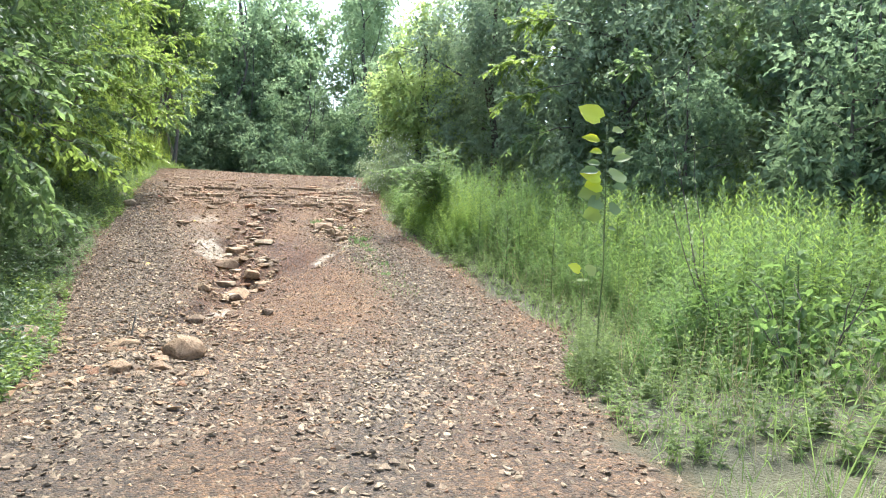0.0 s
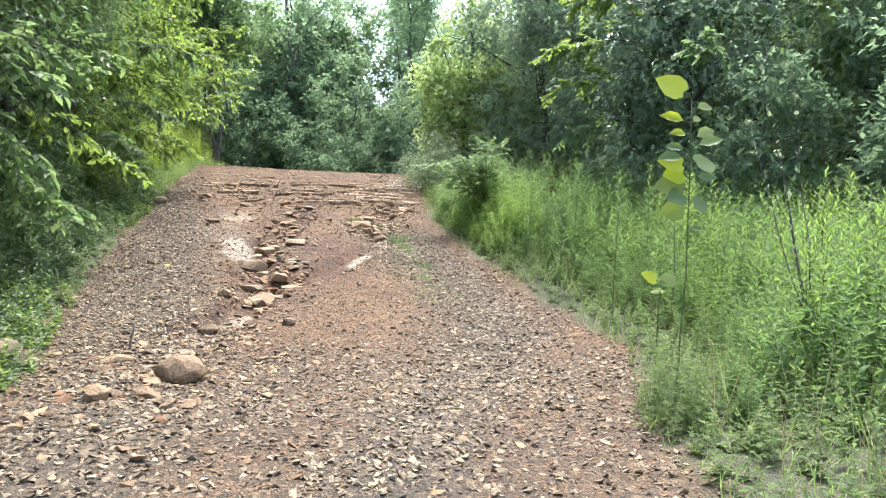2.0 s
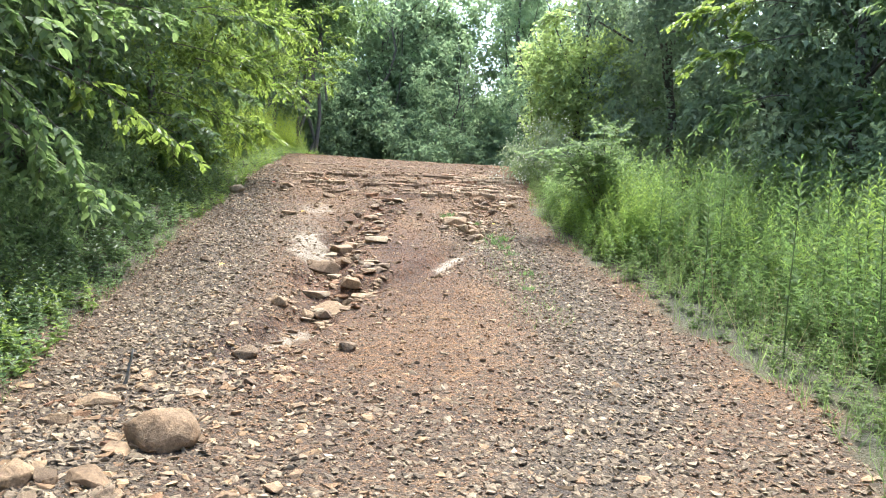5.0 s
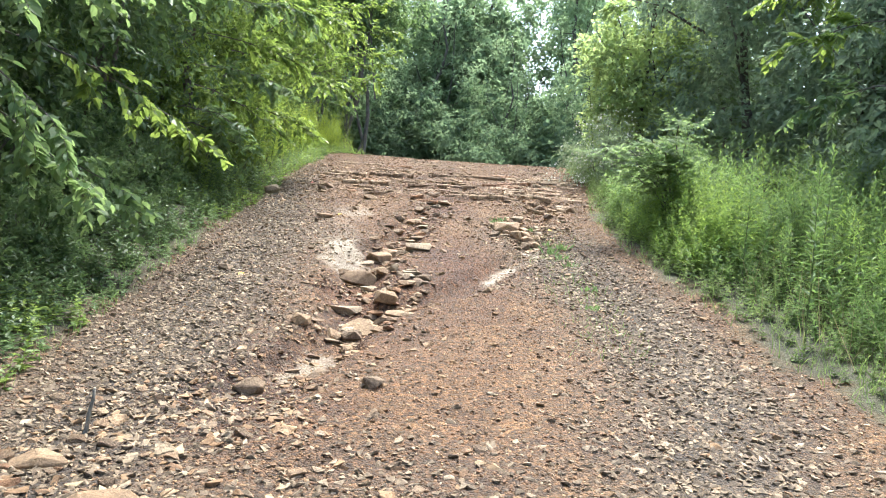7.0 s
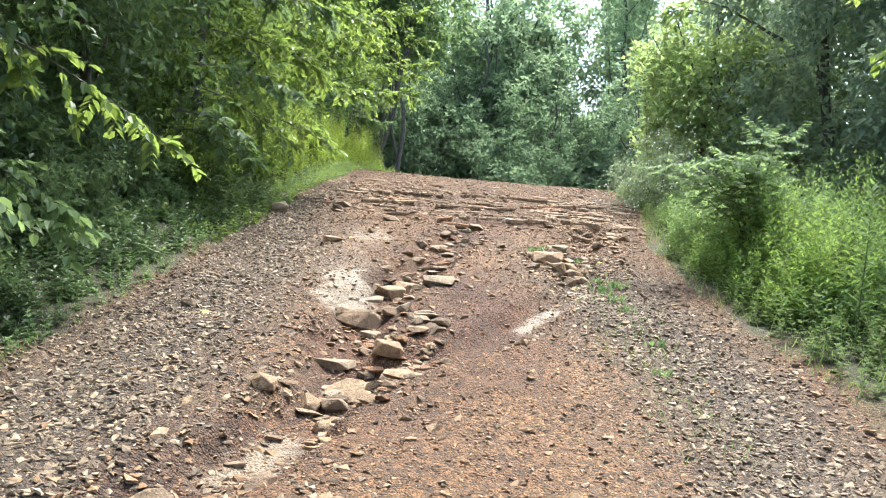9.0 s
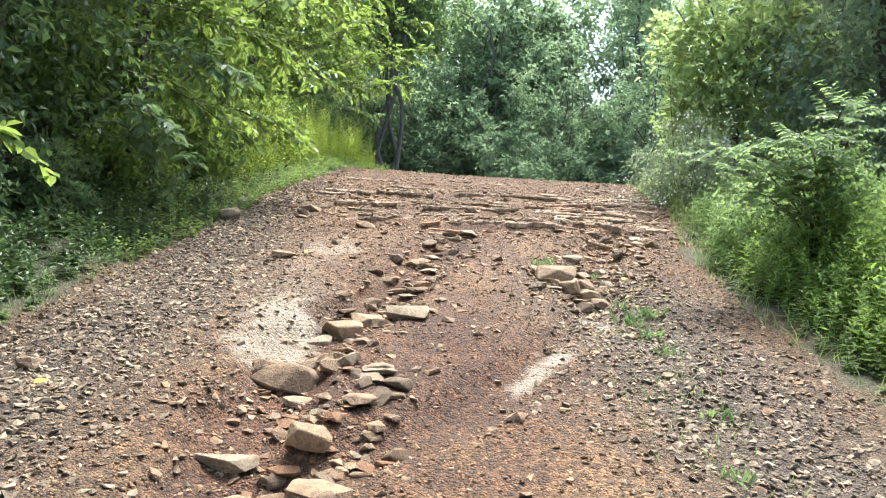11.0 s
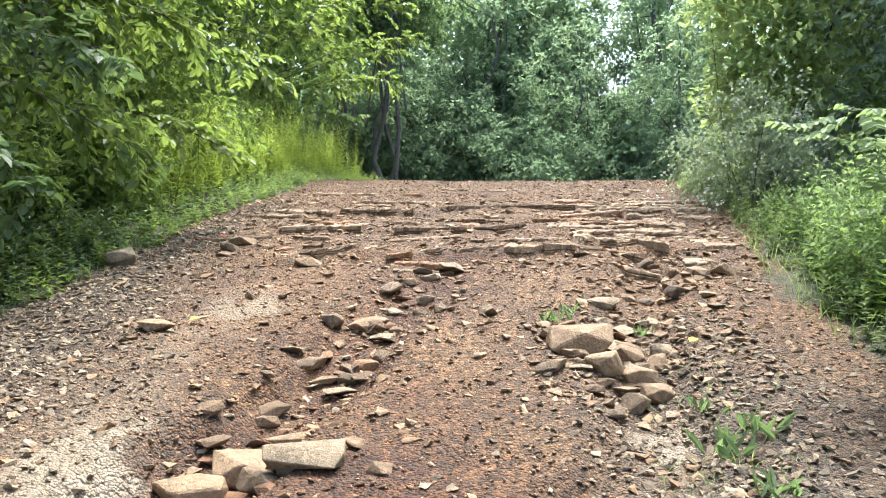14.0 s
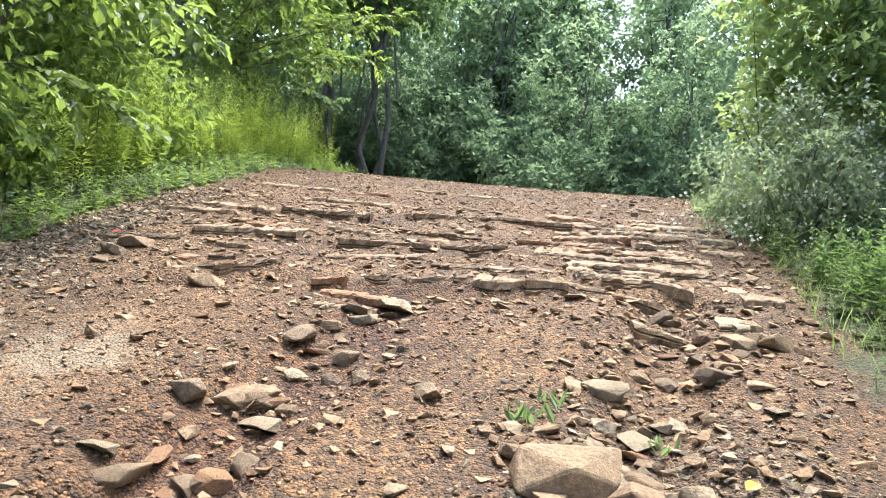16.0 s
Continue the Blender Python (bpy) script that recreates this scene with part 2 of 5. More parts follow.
MINOR = (((-2.2, 20.32), (-1.43, 20.54)), ((-1.85, 19.2), (-1.33, 19.25)), ((-1.77, 18.98), (-1.31, 19.02)), ((-3.19, 20.34), (-2.73, 20.35)), ((-4.5, 21.4), (-3.57, 21.6)), ((-4.5, 24.0), (-2.6, 24.0)),
         ((0.1, 24.3), (1.2, 24.2)), ((-3.6, 23.0), (-2.2, 22.9)), ((-1.6, 23.1), (0.3, 22.9)), ((0.1, 19.4), (1.2, 19.4)), ((0.29, 23.2), (1.1, 23.6)), ((0.2, 22.7), (1.2, 22.9)), ((-0.75, 21.35), (0.1, 21.45)),
         ((0.05, 20.95), (1.1, 21.1)), ((-3.9, 21.0), (-2.9, 21.15)), ((-2.6, 21.3), (-1.2, 21.2)), ((-0.1, 22.05), (1.1, 22.45)), ((-3.3, 19.75), (-2.75, 19.85)), ((-1.3, 20.2), (-0.4, 20.3)), ((-2.6, 24.6), (-0.8, 24.5)), ((-3.4, 22.4), (-2.4, 22.35)))


def smooth_interp(x, xs, ys, w=0.5):
    return sum(np.interp(x + o, xs, ys) * k for o, k in ((-w, 0.25), (0, 0.5), (w, 0.25)))


def seg_dist(x, y, line):
    best = np.full(np.shape(x), 1e9)
    for (ax, ay), (bx, by) in zip(line[:-1], line[1:]):
        dx, dy = bx - ax, by - ay
        t = np.clip(((x - ax) * dx + (y - ay) * dy) / (dx * dx + dy * dy), 0, 1)
        best = np.minimum(best, np.hypot(x - ax - t * dx, y - ay - t * dy))
    return best


GRID = np.random.default_rng(3).random((256, 256))


def value_noise(x, y):
    xi, yi = np.floor(x).astype(int), np.floor(y).astype(int)
    fx, fy = x - xi, y - yi
    fx, fy = fx * fx * (3 - 2 * fx), fy * fy * (3 - 2 * fy)
    g = lambda a, b: GRID[a % 256, b % 256]
    return (g(xi, yi) * (1 - fx) + g(xi + 1, yi) * fx) * (1 - fy) + (g(xi, yi + 1) * (1 - fx) + g(xi + 1, yi + 1) * fx) * fy - 0.5


def edges(y):
    return smooth_interp(y, LEFT_Y, LEFT_X, 0.8), smooth_interp(y, RIGHT_Y, RIGHT_X, 0.8)


def ground_z(x, y):
    x, y = np.asarray(x, float), np.asarray(y, float)
    z = smooth_interp(y, PROFILE_Y, PROFILE_Z)
    lx, rx = edges(y)
    wob = 0.25 * value_noise(x * 0 + 7, y * 1.3)
    out_l, out_r = np.maximum(lx - x + wob, 0), np.maximum(x - rx + wob, 0)
    inside = np.clip(np.minimum(x - lx, rx - x) / 0.5, 0, 1)
    z = z + 0.10 * np.exp(-((x + 2.9) ** 2 / 0.8 + (y - 14) ** 2 / 5))
    z = z + 0.05 * np.clip((y - 22) / 4, 0, 1) * np.clip((-x - 2) / 3, 0, 1)
    bank = 0.30 + 0.12 * value_noise(x * 3 + 2, y * 3) + 0.08 * value_noise(x * 9, y * 9 + 4)
    z = z - 0.21 * np.exp(-(seg_dist(x, y, GULLY_L) / bank) ** 4) * np.clip((y - 9) / 2, 0, 1) * np.clip((19.5 - y) / 3, 0, 1)
    z = z - 0.14 * np.exp(-(seg_dist(x, y, GULLY_R) / (0.8 * bank)) ** 3)
    for i, line in enumerate(LEDGES):
        ly = np.interp(x, [p[0] for p in line], [p[1] for p in line]) + 0.16 * value_noise(x * 2.3 + 9 * i, x * 0 + 3.3)
        d = y - ly
        part_x = np.clip((x - line[0][0] + 0.3) / 0.4, 0, 1) * np.clip((line[-1][0] + 0.3 - x) / 0.4, 0, 1)
        z = z + part_x * ((0.044 if i == 0 else 0.028) + 0.022 * value_noise(x * 1.9 + 5 * i, x * 0 + 8.1)) * np.clip(d / 0.09, -1, 1) * np.exp(-np.abs(d) / 0.5)
    rough = 0.03 * value_noise(x * 1.7, y * 1.7) + 0.02 * value_noise(x * 5 + 3, y * 5) + 0.012 * value_noise(x * 13, y * 13)
    z = z + rough * np.clip(inside + 0.3, 0, 1)
    # verges: a shallow bank on the forest side, a low meadow on the other
    z = z + 0.30 * np.tanh(out_l / 1.2) + 0.16 * np.clip(out_l - 1.5, 0, 6)
    z = z + 0.06 * np.tanh(out_r / 0.6) + 0.02 * np.clip(out_r, 0, 10) + 0.25 * np.tanh(np.clip(out_r - 3, 0, 6) / 3)
    z = z + 0.12 * value_noise(x * 0.6, y * 0.6) * np.clip((out_l + out_r) / 2, 0, 1)
    return z


def axis(fine_a, fine_b, step, far):
    mid = np.arange(fine_a, fine_b + step / 2, step)
    out = step * np.cumsum(1.22 ** np.arange(1, 60))
    out = out[out < far]
    return np.concatenate((fine_a - out[::-1], mid, fine_b + out))


gx, gy = axis(-5.8, 3.2, 0.06, 900), axis(5.0, 26.0, 0.055, 900)
X, Y = np.meshgrid(gx, gy)
Z = ground_z(X, Y)
nx, ny = len(gx), len(gy)
q = np.arange(nx * ny).reshape(ny, nx)
a, b, c, d = q[:-1, :-1].ravel(), q[:-1, 1:].ravel(), q[1:, 1:].ravel(), q[1:, :-1].ravel()
gme = mesh_from("ground", np.stack([X, Y, Z], -1).reshape(-1, 3), np.concatenate((np.stack([a, b, c], 1), np.stack([a, c, d], 1))), bpy.data.materials.new("unused"), True)


def patch_mask(x, y):
    """Where pale hardpan lies bare; pale colour also stands for glints on wet spots."""
    m = np.zeros(np.shape(x))
    for px, py, rx, ry, turn, bare in ((-2.14, 14.95, 0.36, 0.78, 0.3, 1.0), (-2.65, 17.8, 0.4, 0.34, 0.4, 0.55), (-1.45, 11.15, 0.24, 0.6, -0.1, 0.9),
                                 (-0.05, 14.85, 0.1, 0.8, -0.33, 1.0), (0.37, 16.15, 0.2, 0.28, -0.3, 0.9)):
        c, s = math.cos(turn), math.sin(turn)
        u, v = (x - px) * c + (y - py) * s, (y - py) * c - (x - px) * s
        edge = 1.0 - (u / rx) ** 2 - (v / ry) ** 2 + 1.2 * value_noise(x * 4, y * 4) + 0.9 * value_noise(x * 15, y * 15)
        m = np.maximum(m, bare * np.clip(1.6 * edge, 0, 1))
    sand = 0.22 * np.exp(-(seg_dist(x, y, ((-2.85, 18.2), (-2.6, 16.8), (-2.25, 15.2))) / 0.3) ** 2)
    return np.maximum(m, np.clip(sand * (1 + 1.6 * value_noise(x * 6, y * 6)), 0, 0.4))


def gravel_mask(x, y):
    """Dumped grey gravel along both sides of the road."""
    lx, rx = edges(y)
    high = np.clip((y - 16) / 3, 0, 1)
    left = np.exp(-((x - lx - 0.9 + 0.6 * high) / (0.95 - 0.4 * high)) ** 2) * np.clip((24 - y) / 3, 0, 1)
    right = np.exp(-((x - rx + 1.1 + 0.6 * np.clip((12 - y) / 4, 0, 1)) / 0.75) ** 2) * np.clip((19 - y) / 3, 0, 1)
    low = 0.55 * np.clip((9.8 - y) / 1.5, 0, 1)
    return np.clip(np.maximum(np.maximum(left, right), low) + 0.25 * value_noise(x * 1.5, y * 1.5), 0, 1)


def damp_mask(x, y):
    """Darker, damp clay between and along the washed-out gullies."""
    m = np.exp(-((x + 0.75) / 0.7) ** 2 - ((y - 14.6) / 2.1) ** 2) + 0.8 * np.exp(-(seg_dist(x, y, GULLY_L) / 0.4) ** 2) + 0.5 * np.exp(-((x + 1.6) / 1.0) ** 2 - ((y - 9.5) / 1.8) ** 2)
    return np.clip(m + 0.7 * value_noise(x * 2.2 + 5, y * 2.2), 0, 1)


def ledge_mask(x, y):
    """Bare rock just behind the broken edges of the beds."""
    m = np.zeros(np.shape(x))
    for line in LEDGES + MINOR:
        d = y - np.interp(x, [p_[0] for p_ in line], [p_[1] for p_ in line])
        m = np.maximum(m, ((x > line[0][0]) & (x < line[-1][0]) & (d > -0.04) & (d < 0.26)).astype(float))
    return m


def road_mask(x, y):
    lx, rx = edges(y)
    w = 0.35 * value_noise(x * 2, y * 2) + 0.2 * value_noise(x * 7, y * 7)
    return np.clip((np.minimum(x - lx, rx - x) + w) / 0.3 + 0.5, 0, 1)


for key, fn in (("pan_glint", patch_mask), ("gravel", gravel_mask), ("road", road_mask), ("damp", damp_mask)):
    at = gme.attributes.new(key, "FLOAT", "POINT")
    at.data.foreach_set("value", fn(X, Y).astype(np.float32).ravel())

m, nodes, links, p = material("earth")
tc = nodes.new("ShaderNodeTexCoord")


def attr(name):
    n = nodes.new("ShaderNodeAttribute")
    n.attribute_name = name
    return n.outputs["Fac"]


n1 = noise_tex(nodes, links, 1.3, 6, 0.6, tc.outputs["Object"])
n2 = noise_tex(nodes, links, 22, 8, 0.7, tc.outputs["Object"])
n3 = noise_tex(nodes, links, 120, 4, 0.6, tc.outputs["Object"])
def pebbles(scale):
    v = nodes.new("ShaderNodeTexVoronoi")
    v.inputs["Scale"].default_value = scale
    links.new(tc.outputs["Object"], v.inputs["Vector"])
    return v


v1, v2 = pebbles(30), pebbles(64)
clay = ramp(nodes, links, n1, ((0.3, (0.081, 0.042, 0.019)), (0.55, (0.124, 0.070, 0.031)), (0.75, (0.176, 0.103, 0.048))))
clay = mix(nodes, links, 1.0, clay, ramp(nodes, links, n2, ((0.3, (0.6, 0.6, 0.6)), (0.7, (1.25, 1.2, 1.15)))), "MULTIPLY")
bits = mix(nodes, links, 1.0, ramp(nodes, links, v1.outputs["Color"], ((0.25, (0.62, 0.6, 0.58)), (0.5, (0.97, 0.95, 0.93)), (0.72, (1.5, 1.45, 1.38)))), ramp(nodes, links, v2.outputs["Color"], ((0.25, (0.66, 0.64, 0.62)), (0.5, (0.96, 0.95, 0.93)), (0.72, (1.5, 1.44, 1.36)))), "MULTIPLY")
clay = mix(nodes, links, 0.9, clay, bits, "MULTIPLY")
grey = ramp(nodes, links, n2, ((0.3, (0.036, 0.026, 0.017)), (0.7, (0.078, 0.057, 0.038))))
grey = mix(nodes, links, 0.9, grey, bits, "MULTIPLY")
# Pale tone of bare hardpan, also painting the sky's glint on puddle and streak.
pan = ramp(nodes, links, n2, ((0.3, (0.176, 0.128, 0.079)), (0.7, (0.282, 0.223, 0.151))))
soil = ramp(nodes, links, n1, ((0.3, (0.035, 0.035, 0.018)), (0.7, (0.09, 0.085, 0.04))))
col = mix(nodes, links, attr("gravel"), clay, grey)
wet = mix(nodes, links, 1.0, col, (0.56, 0.42, 0.34), "MULTIPLY")
col = mix(nodes, links, attr("damp"), col, wet)
col = mix(nodes, links, attr("pan_glint"), col, pan)
col = mix(nodes, links, attr("road"), soil, col)
links.new(col, p.inputs["Base Color"])
rr = nodes.new("ShaderNodeMapRange")
links.new(attr("pan_glint"), rr.inputs[0])
rr.inputs[3].default_value, rr.inputs[4].default_value = 0.85, 0.45
links.new(rr.outputs[0], p.inputs["Roughness"])
h1 = ramp(nodes, links, v1.outputs["Distance"], ((0.1, (1, 1, 1)), (0.4, (0.75, 0.75, 0.75)), (0.75, (0, 0, 0))))
h2 = ramp(nodes, links, v2.outputs["Distance"], ((0.1, (1, 1, 1)), (0.4, (0.75, 0.75, 0.75)), (0.75, (0, 0, 0))))
relief = mix(nodes, links, 0.3, mix(nodes, links, 0.5, h1, h2), mix(nodes, links, 0.6, n2, n3))
bump(nodes, links, relief, 1.0, 0.03, p)
gme.materials[0] = m
ground = tagged(new("ground", gme), "eroded clay track with gravel between overgrown verges", "ground", kind="structure")


# ---- stones ----
def hull(points):
    bm = bmesh.new()
    for c in points:
        bm.verts.new(c)
    bmesh.ops.convex_hull(bm, input=bm.verts)
    loose = [v for v in bm.verts if not v.link_faces]
    for v in loose:
        bm.verts.remove(v)
    bmesh.ops.triangulate(bm, faces=bm.faces)
    return bm


def hull_arrays(n, flat, rng, square=0.0):
    p = unit(rng.normal(size=(n, 3)))
    p = p * (1 - square) + square * 0.75 * p / np.abs(p).max(axis=1, keepdims=True)
    bm = hull(p * rng.uniform(0.8, 1.0, (n, 1)) * np.array([1, 0.75, flat]))
    bm.verts.index_update()
    v = np.array([w.co[:] for w in bm.verts])
    f = np.array([[w.index for w in t.verts] for t in bm.faces])
    bm.free()
    return v, f


PEBBLES = [hull_arrays(6, f, np.random.default_rng(i)) for i, f in enumerate((0.6, 0.8, 0.5, 0.7, 0.45, 0.9))]
CHUNKS = [hull_arrays(8, f, np.random.default_rng(20 + i), 0.6) for i, f in enumerate((0.6, 0.75, 0.5, 0.65, 0.45, 0.8, 0.55, 0.7))]


def strew(name, n, area, size_lo, size_hi, keep, mat, label, seed, power=2.0, tilt=0.22, flat=1.0, shapes=CHUNKS, smooth=False):
    """A great many small stones, joined."""
    rng = np.random.default_rng(seed)
    x, y = rng.uniform(area[0], area[1], n), rng.uniform(area[2], area[3], n)
    ok = keep(x, y) > rng.random(n)
    x, y = x[ok], y[ok]
    s = size_lo + (size_hi - size_lo) * rng.random(len(x)) ** power
    z = ground_z(x, y)
    turn, lean = rng.uniform(0, 2 * np.pi, len(x)), rng.normal(0, tilt, (2, len(x)))
    kind = rng.integers(0, len(shapes), len(x))
    chunks = []
    for k, (v0, f0) in enumerate(shapes):
        i = np.flatnonzero(kind == k)
        if not len(i):
            continue
        c, sn = np.cos(turn[i])[:, None], np.sin(turn[i])[:, None]
        vx = v0[None, :, 0] * c - v0[None, :, 1] * sn
        vy = v0[None, :, 0] * sn + v0[None, :, 1] * c
        vz = v0[None, :, 2] * flat + lean[0, i][:, None] * vx + lean[1, i][:, None] * vy
        v = np.stack([vx, vy, vz], -1) * s[i][:, None, None]
        v += np.stack([x[i], y[i], z[i] + 0.13 * s[i]], -1)[:, None]
        f = f0[None] + (np.arange(len(i)) * len(v0))[:, None, None]
        chunks.append((v.reshape(-1, 3), f.reshape(-1, 3)))
    v, f = join(chunks)
    return tagged(new(name, mesh_from(name, v, f, mat, smooth)), label, "gravel", kind="stuff")


inside = lambda x, y: (road_mask(x, y) > 0.5).astype(float)
strew("gravel_brown", 140000, (-6, 3.3, 2.0, 27.5), 0.009, 0.03, lambda x, y: inside(x, y) * (0.75 - 0.72 * patch_mask(x, y)) * (1 - 0.6 * gravel_mask(x, y)) * (1 - 0.3 * damp_mask(x, y)) * (1 - 0.75 * ledge_mask(x, y)) * np.clip((y - 2.5) / 6, 0.15, 1), GRAVEL, "loose brown gravel strewn over the clay track", 11, 2.1, 0.2, 0.7, PEBBLES, True)
strew("gravel_grey", 160000, (-6, 3.3, 2.5, 26), 0.014, 0.048, lambda x, y: inside(x, y) * gravel_mask(x, y) ** 1.1 * np.clip((y - 3) / 3, 0.3, 1), GRAVEL_GREY, "coarse grey gravel banked along the track", 12, 1.8, 0.22, 0.7)


rubble = lambda x, y: np.clip(0.75 * np.exp(-((y - 21.0) / 2.6) ** 2) + np.exp(-((x - 0.35) / 0.6) ** 2 - ((y - 17.6) / 2) ** 2) + np.exp(-((x + 1.5) / 0.9) ** 2 - ((y - 8.3) / 1.6) ** 2) + np.exp(-(seg_dist(x, y, GULLY_L) / 0.45) ** 2), 0, 1)
CHIP_TAN = stone_material("stone_chip", ((0.0, (0.147, 0.085, 0.043)), (0.4, (0.220, 0.136, 0.071)), (0.8, (0.295, 0.194, 0.107)), (1.0, (0.382, 0.289, 0.184))))
strew("stone_chips", 44000, (-5.6, 3.0, 5, 27), 0.014, 0.065, lambda x, y: inside(x, y) * (0.1 + 0.7 * rubble(x, y)) * (1 - 0.6 * ledge_mask(x, y)), CHIP_TAN, "flat chips of tan sandstone scattered over the track", 13, 3.0, 0.14, 0.6)


def rock_mesh(name, n, size, seed, mat, square=0.5):
    """An angular, weathered stone; square draws its points towards a box."""
    rng = np.random.default_rng(seed)
    p = unit(rng.normal(size=(n, 3)))
    box = p / np.abs(p).max(axis=1, keepdims=True)
    p = (p * (1 - square) + box * square) * rng.uniform(0.72, 1.0, (n, 1))
    p = p / np.abs(p).max(axis=0)
    bm = hull(p * np.array(size) / 2)
    bmesh.ops.bevel(bm, geom=bm.edges[:], offset=min(size) * 0.035, segments=1, affect="EDGES")
    bmesh.ops.triangulate(bm, faces=bm.faces)
    me = bpy.data.meshes.new(name)
    bm.to_mesh(me)
    bm.free()
    me.materials.append(mat)
    return me


def rock(x, y, size, seed, mat, label, turn=0.0, lean=(0, 0), sink=0.3, square=0.5, name="rock", n=15, group="rocks in the washed-out track"):
    ob = new(name, rock_mesh(name, n, size, seed, mat, square))
    ob.matrix_world = pose(x, y, float(ground_z(x, y)) + size[2] * (0.5 - sink), lean[0], lean[1], turn)
    return tagged(ob, label, "rock", group)


FOOT_ROCKS = (
    (-1.33, 7.75, (0.44, 0.34, 0.3), ROCK, "rounded brown boulder lying in the gravel", 10, 0.05),
    (-2.07, 8.50, (0.32, 0.2, 0.10), ROCK, "flat tan stone among the gravel", 20, 0.6),
    (-1.75, 7.0, (0.24, 0.2, 0.16), ROCK, "angular tan stone among the gravel", 70, 0.5),
    (-1.40, 7.1, (0.3, 0.2, 0.09), ROCK, "flat tan stone among the gravel", -15, 0.6),
    (-1.65, 10.3, (0.24, 0.22, 0.17), ROCK_DARK, "dark brown stone beside the wet gully", 0, 0.4),
    (-0.72, 10.3, (0.17, 0.14, 0.10), ROCK_DARK, "small dark stone on the clay", 30, 0.4),
    (-1.20, 10.6, (0.2, 0.16, 0.10), ROCK_DARK, "dark stone beside the wet gully", 50, 0.5),
    (-1.80, 12.0, (0.21, 0.17, 0.13), ROCK, "squared pinkish block in the gully", 5, 0.9),
    (-1.40, 12.75, (0.62, 0.42, 0.27), ROCK, "large flat-topped sandstone block in the gully", -4, 0.8),
    (-1.36, 12.30, (0.22, 0.17, 0.13), ROCK_DARK, "small block below the sandstone block", 15, 0.6),
)
GULLY_ROCKS = (
    (-1.62, 13.15, (0.4, 0.24, 0.10), ROCK_PALE, "thin pale slab lying in the gully", 12, 0.7),
    (-1.20, 13.25, (0.3, 0.22, 0.16), ROCK, "brown block lying in the gully", -20, 0.6),
    (-0.95, 12.75, (0.34, 0.24, 0.08), ROCK, "flat slab beside the gully", 10, 0.7),
    (-1.05, 13.7, (0.2, 0.2, 0.1), ROCK, "brown stone in the gully", 40, 0.5),
    (-1.72, 14.25, (0.5, 0.34, 0.24), ROCK, "wedge-shaped block overhanging the gully", -8, 0.6),
    (-1.95, 14.35, (0.25, 0.2, 0.15), ROCK, "brown block on the lip of the gully", 20, 0.6),
    (-1.38, 14.35, (0.24, 0.18, 0.11), ROCK_PALE, "small pale block in the gully", 0, 0.6),
    (-1.76, 15.42, (0.42, 0.24, 0.2), ROCK, "brown broken block in the gully", 12, 0.8),
    (-1.56, 15.7, (0.36, 0.26, 0.17), ROCK, "tan broken block in the gully", 30, 0.8),
    (-1.38, 15.45, (0.24, 0.16, 0.12), ROCK_DARK, "dark stone in the gully", -10, 0.5),
)
UPPER_ROCKS = (
    (-1.2, 15.5, (0.38, 0.26, 0.13), ROCK_PALE, "flat pale slab in the gully", 14, 0.7),
    (-1.4, 16.0, (0.42, 0.22, 0.09), ROCK, "thin slab lying across the gully", 6, 0.7),
    (-1.63, 17.75, (0.36, 0.3, 0.11), ROCK, "pale stone at the head of the gully", 15, 0.6),
    (-1.85, 17.6, (0.18, 0.14, 0.13), ROCK_DARK, "dark stone at the head of the gully", 0, 0.5),
    (-1.27, 19.2, (0.26, 0.34, 0.10), ROCK_PALE, "pale tilted slab below the ledge", 35, 0.8),
    (-1.42, 18.9, (0.2, 0.16, 0.08), ROCK_PALE, "pale stone below the ledge", 10, 0.7),
    (-0.06, 17.2, (0.46, 0.24, 0.22), ROCK, "brown wedge of rock beside weeds on the track", 12, 0.7),
    (0.22, 17.35, (0.28, 0.22, 0.17), ROCK, "brown block in a heap of stones", 40, 0.6),
    (0.10, 16.95, (0.2, 0.22, 0.17), ROCK, "tan block in a heap of stones", 70, 0.6),
    (0.30, 17.0, (0.24, 0.2, 0.16), ROCK, "tan block in a heap of stones", 10, 0.6),
)
SIDE_ROCKS = (
    (0.40, 16.8, (0.2, 0.16, 0.13), ROCK, "tan stone in a heap of stones", 25, 0.5),
    (0.25, 16.65, (0.22, 0.16, 0.12), ROCK_DARK, "dark stone in a heap of stones", -25, 0.6),
    (0.45, 17.4, (0.15, 0.13, 0.13), ROCK_PALE, "small whitish stone on the track", 0, 0.6),
    (-3.18, 13.5, (0.17, 0.14, 0.11), ROCK_DARK, "dark stone on the gravel bank", 0, 0.5),
    (-4.58, 19.05, (0.33, 0.26, 0.26), ROCK_PALE, "pale boulder at the foot of the bank", 20, 0.75),
    (-3.05, 8.3, (0.45, 0.3, 0.22), ROCK_PALE, "pale boulder half hidden in weeds", -10, 0.6),
    (-3.75, 20.05, (0.36, 0.2, 0.13), ROCK, "flat block on the rock ledge", 5, 0.8),
    (-3.78, 19.75, (0.2, 0.15, 0.12), ROCK_DARK, "dark stone under the ledge", 5, 0.7),
    (-2.72, 19.3, (0.32, 0.2, 0.12), ROCK, "brown block under the ledge", -5, 0.8),
    (-3.02, 17.2, (0.28, 0.17, 0.11), ROCK, "tan stone on the clay", 15, 0.6),
)
